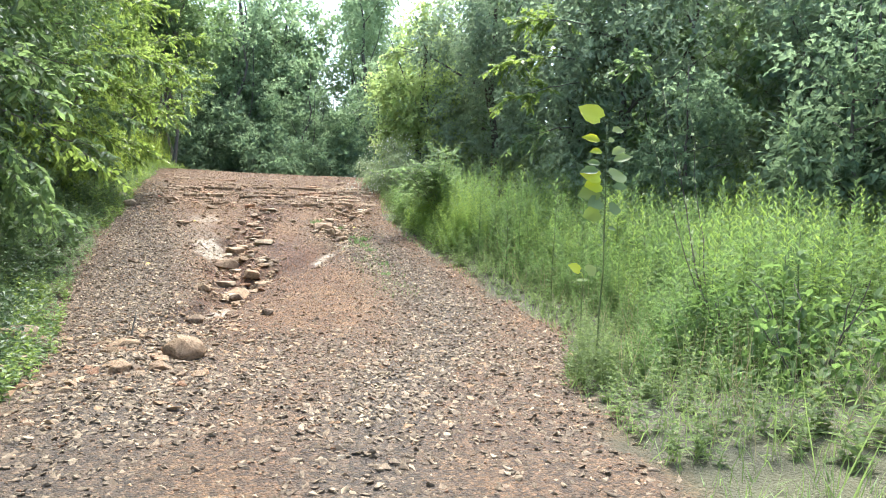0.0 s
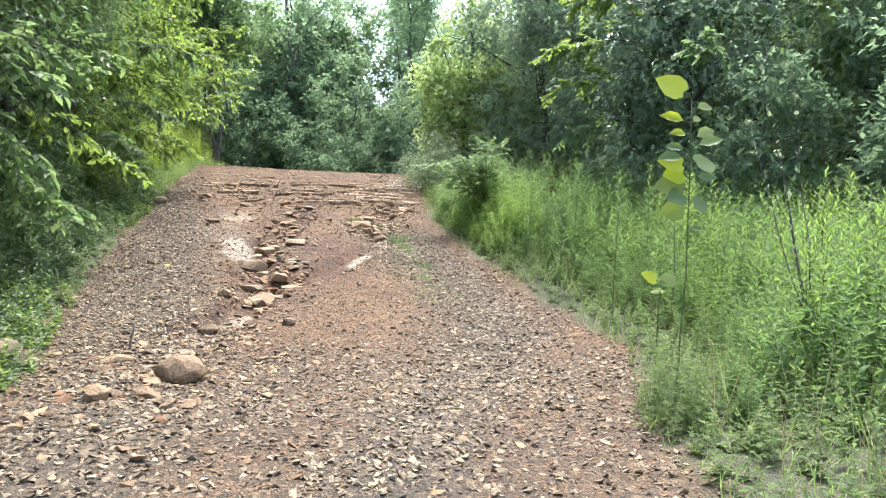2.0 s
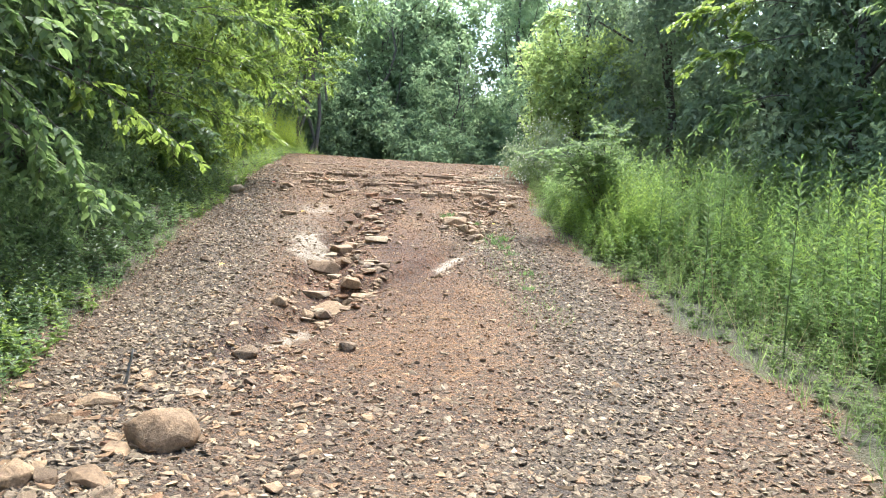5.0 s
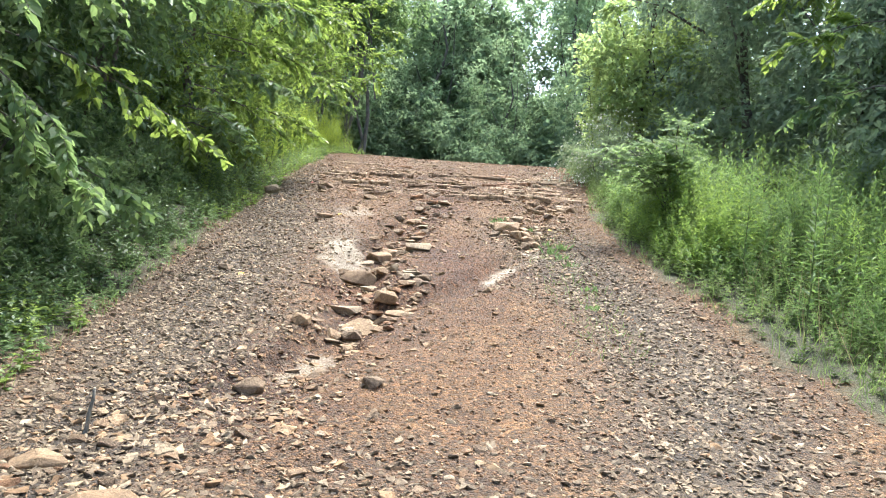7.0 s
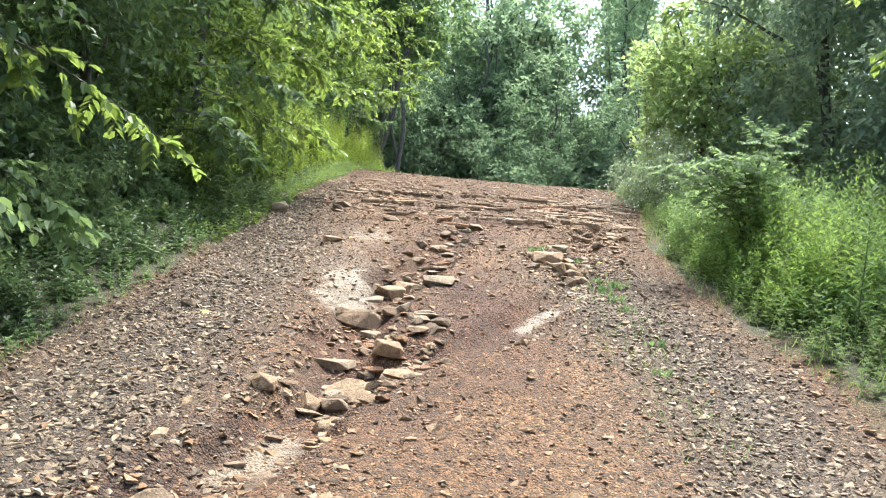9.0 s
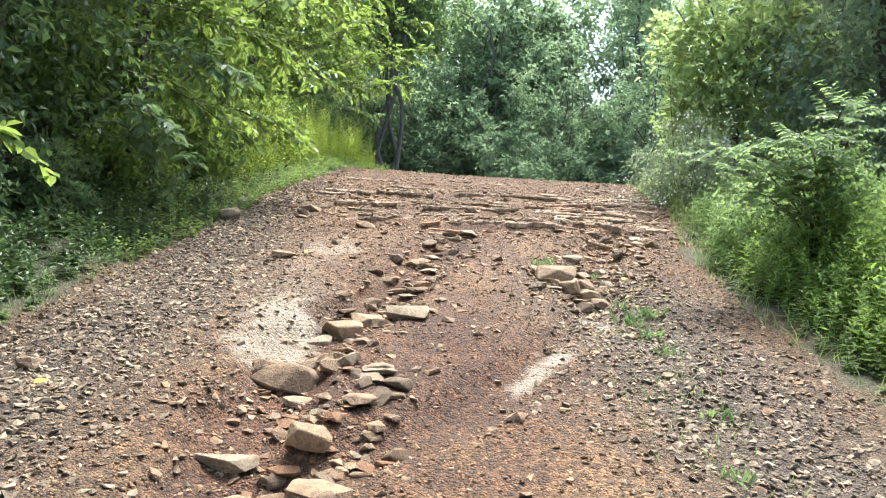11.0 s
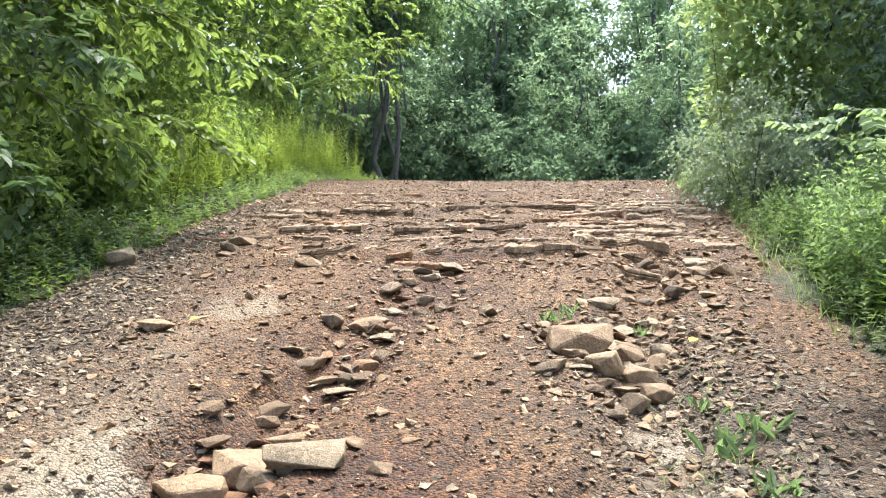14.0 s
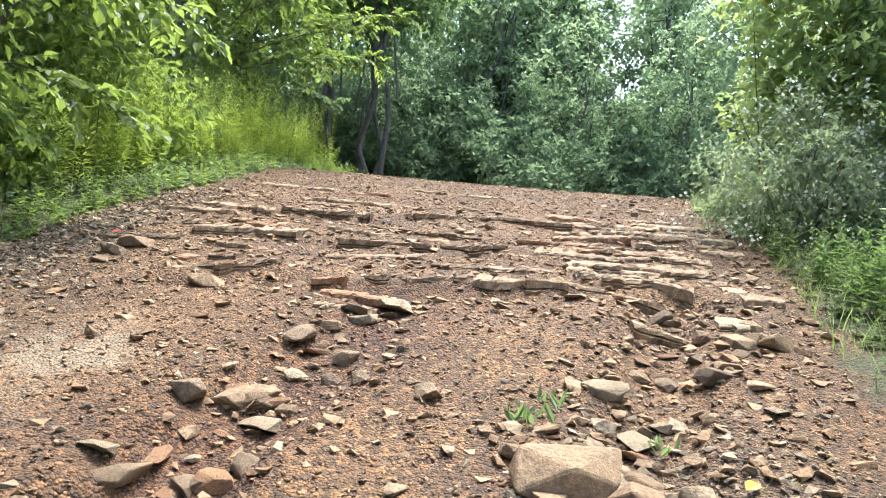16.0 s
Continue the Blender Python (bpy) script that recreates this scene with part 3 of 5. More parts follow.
for i, (x, y, size, mat, label, turn, square) in enumerate(FOOT_ROCKS + GULLY_ROCKS + UPPER_ROCKS + SIDE_ROCKS):
    rock(x, y, size, 300 + i, mat, label, turn, (RNG.normal(0, 5), RNG.normal(0, 5)), 0.27, min(0.95, square + 0.25) if square >= 0.3 else square, n=70 if square < 0.3 else 18)

# loose fist-sized stones
LOOSE = [rock_mesh("stone", 10, (0.12, 0.09, h), 500 + i, mat, 0.5) for i, (h, mat) in enumerate(((0.05, ROCK), (0.07, ROCK), (0.045, ROCK_DARK), (0.06, ROCK_PALE), (0.08, ROCK_DARK), (0.035, ROCK)))]
LOOSE_LABEL = ("flat tan stone loose on the track", "tan stone loose on the track", "flat dark stone loose on the track", "pale stone loose on the track", "dark stone loose on the track", "thin tan stone loose on the track")
rng = np.random.default_rng(5)
spots = [(rng.normal(-1.6, 0.6), rng.uniform(6.2, 9.8)) for _ in range(70)] + [(rng.normal(-1.35, 0.35), rng.uniform(10, 18.5)) for _ in range(60)] \
    + [(rng.normal(0.4, 0.4), rng.uniform(16.3, 20)) for _ in range(60)] + [(rng.uniform(-4.4, 1.2), rng.uniform(18, 25)) for _ in range(40)] + [(rng.uniform(-3, 2.4), rng.uniform(6.5, 18)) for _ in range(30)] + [(rng.normal(-1.35, 0.25), rng.uniform(11.6, 16)) for _ in range(20)] + [(rng.normal(0.25, 0.28), rng.uniform(16.3, 18.2)) for _ in range(30)]
for x, y in spots:
    k = int(rng.choice((0, 0, 0, 1, 1, 2, 3, 4, 5, 5, 5)))
    ob = new("stone", LOOSE[k])
    s = float(rng.uniform(0.5, 1.0) + 0.6 * rng.random() ** 3)
    ob.matrix_world = pose(x, y, float(ground_z(x, y)) + 0.008 * s, rng.normal(0, 6), rng.normal(0, 8), rng.uniform(0, 360))
    ob.scale = (s, s, s)
    tagged(ob, LOOSE_LABEL[k], "stone", "loose stones on the track")

# ---- bedrock ledges across the track ----
def along_line(line, step):
    """Points at even steps along a line of points on the ground."""
    p = np.array(line, float)
    run = np.concatenate(([0], np.cumsum(np.hypot(*np.diff(p, axis=0).T))))
    at_ = np.arange(0, run[-1], step)
    return np.stack([np.interp(at_, run, p[:, 0]), np.interp(at_, run, p[:, 1])], -1)


def bed(points, depth, lift, rng, mat, parent):
    """A bed of rock broken off in front along a ragged line, split into layers, its back running under the clay."""
    n = len(points)
    at_ = np.arange(n)
    knots = np.unique(np.concatenate(([0, n - 1], rng.integers(0, n, max(2, n // 4)))))
    jag = np.interp(at_, knots, rng.normal(0, 0.035, len(knots)))
    jag += np.repeat(rng.normal(0, 0.022, n // 3 + 1), 3)[:n]
    x = points[:, 0] + rng.normal(0, 0.006, n)
    y = points[:, 1] + jag
    straight = lambda z: np.polyval(np.polyfit(at_, z, 1), at_)
    low = ground_z(x, y - 0.05) - 0.045
    top = straight(np.maximum(ground_z(x, y + 0.14), ground_z(x, y) + 0.008)) + lift + np.repeat(rng.normal(0, 0.006, n // 5 + 1), 5)[:n]
    top = np.maximum(top, low + 0.05)
    cut = rng.uniform(0.45, 0.7)
    lower = 0.03 * (value_noise(x * 9 + 31 * lift, x * 0 + 1.7) + 0.35)
    rows = ((0.02, low), (0.0 - lower, low + (top - low) * (cut - 0.05)), (0.028, low + (top - low) * cut), (0.0, low + (top - low) * (cut + 0.08)), (0.006, top - 0.010), (0.022, top + 0.003))
    grid = [np.stack([x + rng.normal(0, 0.004, n), y + off + rng.normal(0, 0.005, n), z + rng.normal(0, 0.002, n)], -1) for off, z in rows]
    reach = depth * rng.uniform(0.6, 1.2, n)
    for k, sink in ((0.4, -0.004), (0.75, 0.0), (1.0, 0.05)):
        yy = y + reach * k
        base = straight(ground_z(x, yy))
        grid.append(np.stack([x + rng.normal(0, 0.01, n), yy, (np.maximum(top * (1 - k) + base * k, base + 0.012) if k < 1 else base) - sink + rng.normal(0, 0.004, n)], -1))
    v = np.stack(grid) - np.array(parent.location)
    m_ = len(grid)
    q_ = np.arange(m_ * n).reshape(m_, n)
    a_, b_, c_, d_ = q_[:-1, :-1].ravel(), q_[:-1, 1:].ravel(), q_[1:, 1:].ravel(), q_[1:, :-1].ravel()
    f = [np.stack([a_, b_, c_], 1), np.stack([a_, c_, d_], 1)]
    for col, flip in ((0, False), (n - 1, True)):
        for k in range(1, m_ - 1):
            t_ = (q_[0, col], q_[k, col], q_[k + 1, col])
            f.append(np.array([t_[::-1] if flip else t_]))
    return part_np("slab", v.reshape(-1, 3), np.concatenate(f), mat, parent)


steps_ = [((-0.35 + 0.25 * math.sin(2.3 * k), 19.95 + 0.24 * k), (0.45, 20.02 + 0.245 * k + 0.06 * math.sin(1.7 * k)), (1.3 - 0.12 * (k % 3), 20.0 + 0.255 * k)) for k in range(13)]
BEDS = (BED_ROCK, ROCK_CLAY, BED_ROCK, BED_ROCK, ROCK, BED_ROCK, ROCK)
for li, line in enumerate(LEDGES + MINOR + tuple(steps_)):
    main = li < len(LEDGES)
    ledge = tagged(new("rock_ledge"), "stepped ledge of layered sandstone crossing the clay track" if main else "broken row of thin sandstone beds in the track", "rock ledge", "rock ledges across the track")
    ledge.location = (line[0][0], line[0][1], float(ground_z(*line[0])))
    pts = along_line(line, 0.033)
    i = 0
    while i < len(pts) - 6:
        k = int(6 + 34 * rng.random() ** (1.3 if main else 2.0))
        run = pts[i:i + k]
        if len(run) > 5:
            bed(run + (0, rng.normal(0, 0.07)), rng.uniform(0.12, 0.4), (rng.uniform(0.008, 0.03) if li == 0 else rng.uniform(-0.004, 0.024)) if main else rng.uniform(0.0, 0.022), rng, (ROCK, BED_ROCK, ROCK_PALE)[int(rng.choice((0, 0, 1, 1, 1, 2)))] if run[0][0] > -0.3 else BEDS[int(rng.integers(0, 7))], ledge)
        i += k + int(rng.choice((0, 0, 1, 2) if li == 0 else (0, 1, 3, 9) if main else (0, 4, 9, 16)))

scatter = lambda x, y: inside(x, y) * np.clip(0.8 * np.exp(-((x - 0.5) / 0.7) ** 2 - ((y - 19.2) / 1.5) ** 2) + 0.45 * np.exp(-((y - 21) / 2.2) ** 2) + 0.25 * np.exp(-((x + 1.7) / 1.2) ** 2 - ((y - 7.6) / 2.2) ** 2), 0, 1)
strew("broken_slabs", 5200, (-5.2, 2.6, 5, 25.5), 0.025, 0.1, scatter, CHIP_TAN, "angular pieces of broken sandstone lying thickly on the track", 14, 2.2, 0.16, 0.6)
# broken blocks and flat pieces in the gullies and below the ledges
BLOCKS = [(rock_mesh("rock", 18, (1.0, w, h), 640 + i, mat, 0.85), lab) for i, (w, h, mat, lab) in enumerate((
    (0.7, 0.5, ROCK, "angular tan block broken from the bedrock"), (0.6, 0.28, ROCK, "flat tan slab broken from the bedrock"), (0.75, 0.32, ROCK_PALE, "flat pale slab broken from the bedrock"), (0.6, 0.45, ROCK_DARK, "dark angular block in the wash"),
    (0.8, 0.4, ROCK, "squared tan block in the wash"), (0.55, 0.2, ROCK_CLAY, "thin reddish slab half sunk in clay"), (0.7, 0.3, ROCK_CLAY, "reddish slab in the wash"), (0.65, 0.55, ROCK_DARK, "dark lump of rock in the wash")))]
spots = [(rng.normal(-1.33, 0.24), rng.uniform(11.9, 14.4), 0.08, 0.26) for _ in range(70)] + [(rng.normal(-1.02, 0.2), rng.uniform(12.6, 13.7), 0.08, 0.24) for _ in range(22)] + [(rng.normal(-1.62, 0.17), rng.uniform(14.6, 17.2), 0.08, 0.28) for _ in range(48)] \
    + [(rng.normal(-1.5, 0.14), rng.uniform(17.2, 19.2), 0.07, 0.24) for _ in range(26)] + [(rng.normal(0.15, 0.2), rng.normal(17.1, 0.35), 0.08, 0.28) for _ in range(36)] + [(rng.normal(-1.9, 0.5), rng.uniform(6.0, 9.2), 0.07, 0.2) for _ in range(40)] + [(rng.uniform(-0.4, 1.1), rng.uniform(18.0, 20.0), 0.1, 0.26) for _ in range(24)]
for x, y, lo, hi in spots:
    me, lab = BLOCKS[int(rng.integers(0, 8))]
    sz = lo + (hi - lo) * float(rng.random()) ** 1.6
    ob = new("rock", me)
    ob.matrix_world = pose(x, y, float(ground_z(x, y)) + 0.08 * sz, rng.normal(0, 9), rng.normal(0, 9), rng.uniform(0, 360)) @ Matrix.Diagonal((sz, sz, sz * rng.uniform(0.7, 1.1), 1))
    tagged(ob, lab, "rock", "broken rocks in the track")


# ---- plants ----
def clump_leaves(centres, outward, per, radius, length, width, rng, droop=0.35, shape=LEAF4):
    """Sprays of leaves round points: short twigs running outward and drooping, leaves set along them."""
    n = len(centres)
    twigs = 4
    k = per // twigs
    d = unit(outward[:, None] + rng.normal(0, 0.75, (n, twigs, 3)))
    d[..., 2] -= droop * 0.3
    t = (np.arange(k) + rng.random((n, twigs, k))) / k
    p = centres[:, None, None] + d[:, :, None] * (t * radius)[..., None]
    p[..., 2] -= droop * radius * t ** 2
    p += rng.normal(0, 0.06 * radius, p.shape)
    along = d[:, :, None] * 0.6 + rng.normal(0, 0.6, p.shape)
    along[..., 2] -= droop
    up = rng.normal(0, 0.45, p.shape) + np.array([0, 0, 1.0])
    m_ = n * twigs * k
    ll = length * rng.uniform(0.65, 1.25, m_)
    return leaves(p.reshape(-1, 3), along.reshape(-1, 3), up.reshape(-1, 3), ll, ll * width, shape)


def crown_points(n, height, spread, low, lean, rng, lumps=18):
    """Points in lumps up a crown that is broad below, so that it has bulges and gaps."""
    lz = low + (0.97 - low) * rng.random(lumps) ** 1.15
    prof = np.sqrt(np.clip(1 - ((lz - low) / (1.03 - low)) ** 2.2, 0.02, 1))
    ang = np.arange(lumps) * 2.4 + rng.uniform(0, 1, lumps)
    rad = prof * spread * rng.uniform(0.35, 0.78, lumps)
    c = np.stack([np.cos(ang) * rad + lean[0] * lz, np.sin(ang) * rad + lean[1] * lz, lz * height], -1)
    r = rng.uniform(0.28, 0.5, lumps) * spread * np.clip(prof, 0.5, 1)
    i = rng.choice(lumps, n, p=r ** 2 / (r ** 2).sum())
    d = unit(rng.normal(size=(n, 3)))
    p = c[i] + d * (r[i] * rng.uniform(0.3, 1, n) ** 0.5)[:, None] * np.array([1, 1, 0.85])
    p[:, 2] = np.maximum(p[:, 2], 0.08)
    return p, unit(d + unit(c[i] * np.array([1, 1, 0])) * 0.5)


def tree(name, height, spread, seed, mat, label, clumps=500, per=28, clump_r=0.6, leaf=0.11, leaf_w=0.26, low=0.25, trunk_r=None, bark=None, lean=(0, 0), shape=LEAF4, stems=1, lumps=18, droop=0.22, limbs=7, wobble=0.1):
    """A tree at the origin: trunk, limbs and a crown of leaf sprays."""
    rng = np.random.default_rng(seed)
    root = new(name)
    bark = bark or BARK
    trunk_r = trunk_r or height * 0.014
    crown_c = np.array([lean[0], lean[1], height * (low + (1 - low) / 2)])
    radii = np.array([spread, spread, height * (1 - low) / 2])
    for s in range(stems):
        a = rng.uniform(0, 6.28)
        foot = np.array([math.cos(a), math.sin(a), 0]) * (0.25 * (stems > 1))
        top = np.array([lean[0] + (stems > 1) * math.cos(a) * spread * 0.35, lean[1] + (stems > 1) * math.sin(a) * spread * 0.35, height * 0.9])
        line = bent(foot + (0, 0, -0.3), top, rng, 0, wobble, 10)
        v, f = tube(line, trunk_r * np.linspace(1.1, 0.2, 10) / (1 + 0.3 * (stems > 1)), 8)
        part_np("trunk", v, f, bark, root, smooth=True)
        for _ in range(limbs // stems + 1):
            t = rng.uniform(max(low * 0.8, 0.15), 0.85)
            start = line[int(t * 9)]
            d = unit(rng.normal(size=3)) * radii * 0.85
            v, f = tube(bent(start, crown_c + d, rng, -0.05, 0.12, 7), trunk_r * (1 - t * 0.7) * np.linspace(0.5, 0.08, 7), 5)
            part_np("limb", v, f, bark, root, smooth=True)
    p, o = crown_points(clumps, height, spread, low, lean, rng, lumps)
    v, f = clump_leaves(p, o, per, clump_r, leaf, leaf_w, rng, droop, shape)
    part_np("crown", v, f, mat, root)
    return tagged(root, label, "tree")


def stand(ob, x, y, turn=0.0, size=1.0, dz=0.0):
    ob.location = (x, y, float(ground_z(x, y)) + dz)
    ob.rotation_euler = (0, 0, radians(turn))
    ob.scale = (size, size, size)
    return ob


def again(ob, x, y, turn, size=1.0, dz=0.0):
    m = pose(x, y, float(ground_z(x, y)) + dz, 0, 0, turn)
    made = copy_thing(ob, m)
    made.scale = (size, size, size)
    return made


def shrub(name, height, spread, seed, mat, label, clumps=160, per=24, clump_r=0.35, leaf=0.1, leaf_w=0.28, shape=LEAF4, category="shrub", droop=0.3, low=0.04):
    """A many-stemmed bush, leafy to the ground."""
    rng = np.random.default_rng(seed)
    root = new(name)
    for _ in range(6):
        a = rng.uniform(0, 6.28)
        tip = np.array([math.cos(a) * spread * 0.7, math.sin(a) * spread * 0.7, height * rng.uniform(0.6, 0.95)])
        v, f = tube(bent((0.08 * math.cos(a), 0.08 * math.sin(a), -0.1), tip, rng, -0.05, 0.15, 6), np.linspace(0.011, 0.003, 6), 5)
        part_np("stem", v, f, BARK, root, smooth=True)
    p, o = crown_points(clumps, height, spread, low, (0, 0), rng, 12)
    v, f = clump_leaves(p, o, per, clump_r, leaf, leaf_w, rng, droop, shape)
    part_np("foliage", v, f, mat, root)
    return tagged(root, label, category)


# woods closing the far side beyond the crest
FAR = [tree("background_tree", h, sp, 21 + i, LEAF_HAZY, lab, clumps=n, per=24, clump_r=0.85, leaf=0.215, leaf_w=0.4, low=lo, trunk_r=0.13, bark=BARK, wobble=0.22)
       for i, (lab, lo, h, sp, n) in enumerate((("tall broad-leaved tree with a dense haze-toned blue-green crown down to the ground", 0.03, 13, 4.0, 600), ("tall broad-leaved tree with an open crown", 0.15, 16, 3.4, 420), ("slender woodland tree with a high thin crown", 0.42, 17, 2.4, 230)))]
stand(FAR[0], -5.2, 47, 0)
stand(FAR[1], -10.5, 46, 40)
stand(FAR[2], 1.6, 50, 0)
for i, (x, y, k, s) in enumerate(((-1.2, 44, 0, 0.62), (2.6, 43, 0, 0.6), (5.5, 46, 1, 0.95), (-8.4, 50, 1, 1.0), (3.2, 54, 2, 1.0), (3.0, 57, 2, 1.1), (-3.0, 54, 1, 1.0), (-5.6, 56, 1, 1.05), (-1.6, 60, 0, 0.72), (3.4, 60, 1, 0.95), (-3.6, 50.5, 1, 0.85),
                                 (-10.0, 40, 2, 0.75), (-9.0, 42.5, 0, 0.6), (0.4, 53, 0, 0.62), (-5.8, 51, 0, 1.45), (-3.2, 52, 1, 1.15), (-0.4, 47, 0, 0.5), (2.2, 48, 0, 0.52), (-2.8, 50, 0, 0.6), (-8.6, 45, 0, 0.6), (-10.6, 43.5, 0, 0.55), (5, 44, 0, 0.6))):
    again(FAR[k], x, y, 47 * i, s)
FORKED = tree("forked_tree", 13.5, 2.7, 29, LEAF_MID, "dark forked tree with a high crown at the woods edge", clumps=230, per=20, clump_r=0.9, leaf=0.24, leaf_w=0.34, low=0.42, trunk_r=0.12, bark=BARK, wobble=0.2, stems=2, limbs=8)
stand(FORKED, -7.5, 38.3)
again(FORKED, -9.2, 38.6, 80, 0.9)
again(FORKED, -8.2, 40.0, 200, 0.85)
THICKET = shrub("thicket_bush", 3.2, 2.2, 31, LEAF_SHADE, "thicket bush in a shade-toned dull green under the far trees", clumps=150, per=20, clump_r=0.6, leaf=0.19, leaf_w=0.38)
stand(THICKET, -3, 41)
for i, (x, y, s) in enumerate(((0.5, 42, 0.9), (3.5, 40, 0.9), (-6.4, 42.5, 1.0), (-12.5, 41, 1.1), (-9.5, 44, 1.0), (6.5, 41, 1.2), (9.5, 40, 1.2), (-15.5, 42, 1.2), (2, 47, 1.3), (-2, 50, 1.3), (-7, 47, 1.3), (-18, 38, 1.4), (0, 54, 1.6), (4, 51, 1.5), (-4, 57, 1.7), (1.5, 60, 1.8), (-0.5, 46, 1.0), (-11, 46, 1.7), (-8.2, 46.5, 1.6), (-5, 45, 1.5), (-2.2, 45.5, 1.5), (1.4, 45, 1.5), (4.2, 45.5, 1.5), (7, 45, 1.7), (-13.5, 47, 1.8), (-7.4, 43.2, 0.9), (-10.2, 41.5, 0.8), (-12, 38, 0.9))):
    again(THICKET, x, y, 60 * i, s)


def woods(name, n, cloud, leaf, mat, label, seed):
    """A distant mass of leaves with an uneven top."""
    rng = np.random.default_rng(seed)
    p = cloud(rng, n)
    v, f = leaves(p, rng.normal(size=(n, 3)) - (0, 0, 0.4), rng.normal(0, 0.5, (n, 3)) + (0, 0, 1.0), leaf * rng.uniform(0.7, 1.4, n), leaf * 0.35)
    return tagged(new(name, mesh_from(name, v, f, mat)), label, "woods", kind="stuff")


def ring(rng, n):
    a = rng.uniform(0, 2 * np.pi, n)
    r = 66 + 22 * rng.random(n)
    x, y = np.sin(a) * r, 14 + np.cos(a) * r
    top = 11 + 6 * value_noise(a * 14, a * 0 + 2) + 5 * value_noise(a * 45, a * 0 + 9)
    front = (np.abs(np.sin(a) * r) < 9) & (np.cos(a) > 0)
    top = np.where(front, top * 0.7, top)
    return np.stack([x, y, 1.5 + top * rng.random(n) ** 0.8], -1)


woods("distant_woods", 11000, ring, 0.9, LEAF_HAZY, "distant green woods all round", 35)

def flank(side):
    def cloud(rng, n):
        x = side * (12.0 + 14 * rng.random(n) ** 1.5)
        y = rng.uniform(-8, 42, n)
        top = 8 + 4 * value_noise(y * 0.35, x * 0.2) + 2 * value_noise(y * 1.1, x * 0.6)
        return np.stack([x, y, ground_z(x, y) + top * rng.random(n) ** 0.9], -1)
    return cloud


def belt(rng, n):
    x, y = rng.uniform(-24, 14, n), rng.uniform(50, 62, n)
    top = (11 + 5 * value_noise(x * 0.3, y * 0.2) + 3 * value_noise(x * 1.1, y * 0.5)) * (1 - 0.45 * np.exp(-((x - 0.2) / 1.8) ** 2))
    return np.stack([x, y, 2.4 + top * rng.random(n) ** 1.1], -1)


woods("woods_beyond_crest", 22000, belt, 0.42, LEAF_HAZY, "haze-toned blue-green undergrowth and saplings filling the far woods", 38)
woods("woods_behind_meadow", 30000, flank(1), 0.52, LEAF_VEILED, "dense green woods behind the meadow", 36)
woods("woods_behind_bank", 14000, flank(-1), 0.42, LEAF_MID, "dense shaded woods behind the bank", 37)

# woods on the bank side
# Crown colours hold the light: sunlit copies up the bank, shaded ones below.
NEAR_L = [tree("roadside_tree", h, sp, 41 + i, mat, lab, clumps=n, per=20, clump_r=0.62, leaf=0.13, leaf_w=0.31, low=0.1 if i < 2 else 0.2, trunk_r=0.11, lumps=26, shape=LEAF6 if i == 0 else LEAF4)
          for i, (lab, mat, h, sp, n) in enumerate((("broad-leaved tree hanging bright leaves over the track", LEAF_SUNLIT, 9.5, 2.9, 900), ("leafy young tree with yellow-green sunlit leaves", LEAF_SUNLIT, 8.0, 2.4, 800), ("broad-leaved tree with green leaves toned dark as if shaded", LEAF_DEEP_SHADE, 9.0, 2.8, 520)))]
NEAR_L.append(tree("woodland_tree", 9.0, 3.0, 45, LEAF_MID, "shaded woodland tree standing behind the others", clumps=190, per=20, clump_r=0.9, leaf=0.25, leaf_w=0.3, low=0.05, trunk_r=0.12, lumps=20))
stand(NEAR_L[3], -11.5, 11.0)
# Added trees whose unseen canopies keep the sun off the bank.
NEAR_L.append(tree("canopy_tree", 11.5, 4.3, 46, LEAF_MID, "added tall tree with its canopy out of view, shading the bank", clumps=620, per=24, clump_r=0.9, leaf=0.2, leaf_w=0.32, low=0.42, trunk_r=0.16, lumps=26))
stand(NEAR_L[4], -6.9, 9.2)
again(NEAR_L[4], -7.6, 14.6, 110, 0.95)
again(NEAR_L[4], -6.6, 4.0, 200, 1.0)
stand(NEAR_L[0], -7.3, 21.4)
stand(NEAR_L[1], -8.8, 23.4)
OVER = tree("overhanging_tree", 8.2, 2.9, 47, LEAF_SUNLIT, "sunlit tree leaning its leafy limbs out towards the crest", clumps=520, per=20, clump_r=0.68, leaf=0.19, leaf_w=0.32, low=0.24, trunk_r=0.1, lumps=24, limbs=10, lean=(0.9, 0.0))
stand(OVER, -9.2, 29.2)
again(OVER, -10.2, 33.6, 35, 1.05)
stand(NEAR_L[2], -6.7, 11.2)
for i, (x, y, k, s) in enumerate(((-10.8, 26.4, 3, 1.1), (-12.2, 33, 3, 1.3), (-7.2, 14.7, 2, 1.0), (-7.1, 17.3, 2, 0.95), (-5.8, 7.2, 2, 0.9), (-10.4, 18.5, 3, 1.2), (-10.5, 13, 3, 1.2), (-9.5, 8, 3, 1.1), (-12.5, 26, 3, 1.2), (-14, 21, 3, 1.3), (-9, 4, 3, 1.1), (-13, 16, 3, 1.3))):
    again(NEAR_L[k], x, y, 75 * i + 20, s)
# Same shrub in a shaded and a sunlit leaf colour.
BANK = [shrub("bank_shrub", 1.5, 0.95, 51 + i, mat, lab, clumps=150, per=24, clump_r=0.35, leaf=0.12, leaf_w=0.3) for i, (mat, lab) in enumerate(((LEAF_MID, "shaded leafy shrub on the bank"), (LEAF_SUNLIT, "sunlit leafy shrub on the bank")))]
stand(BANK[0], -5.7, 10.0)
stand(BANK[1], -6.7, 21.0)
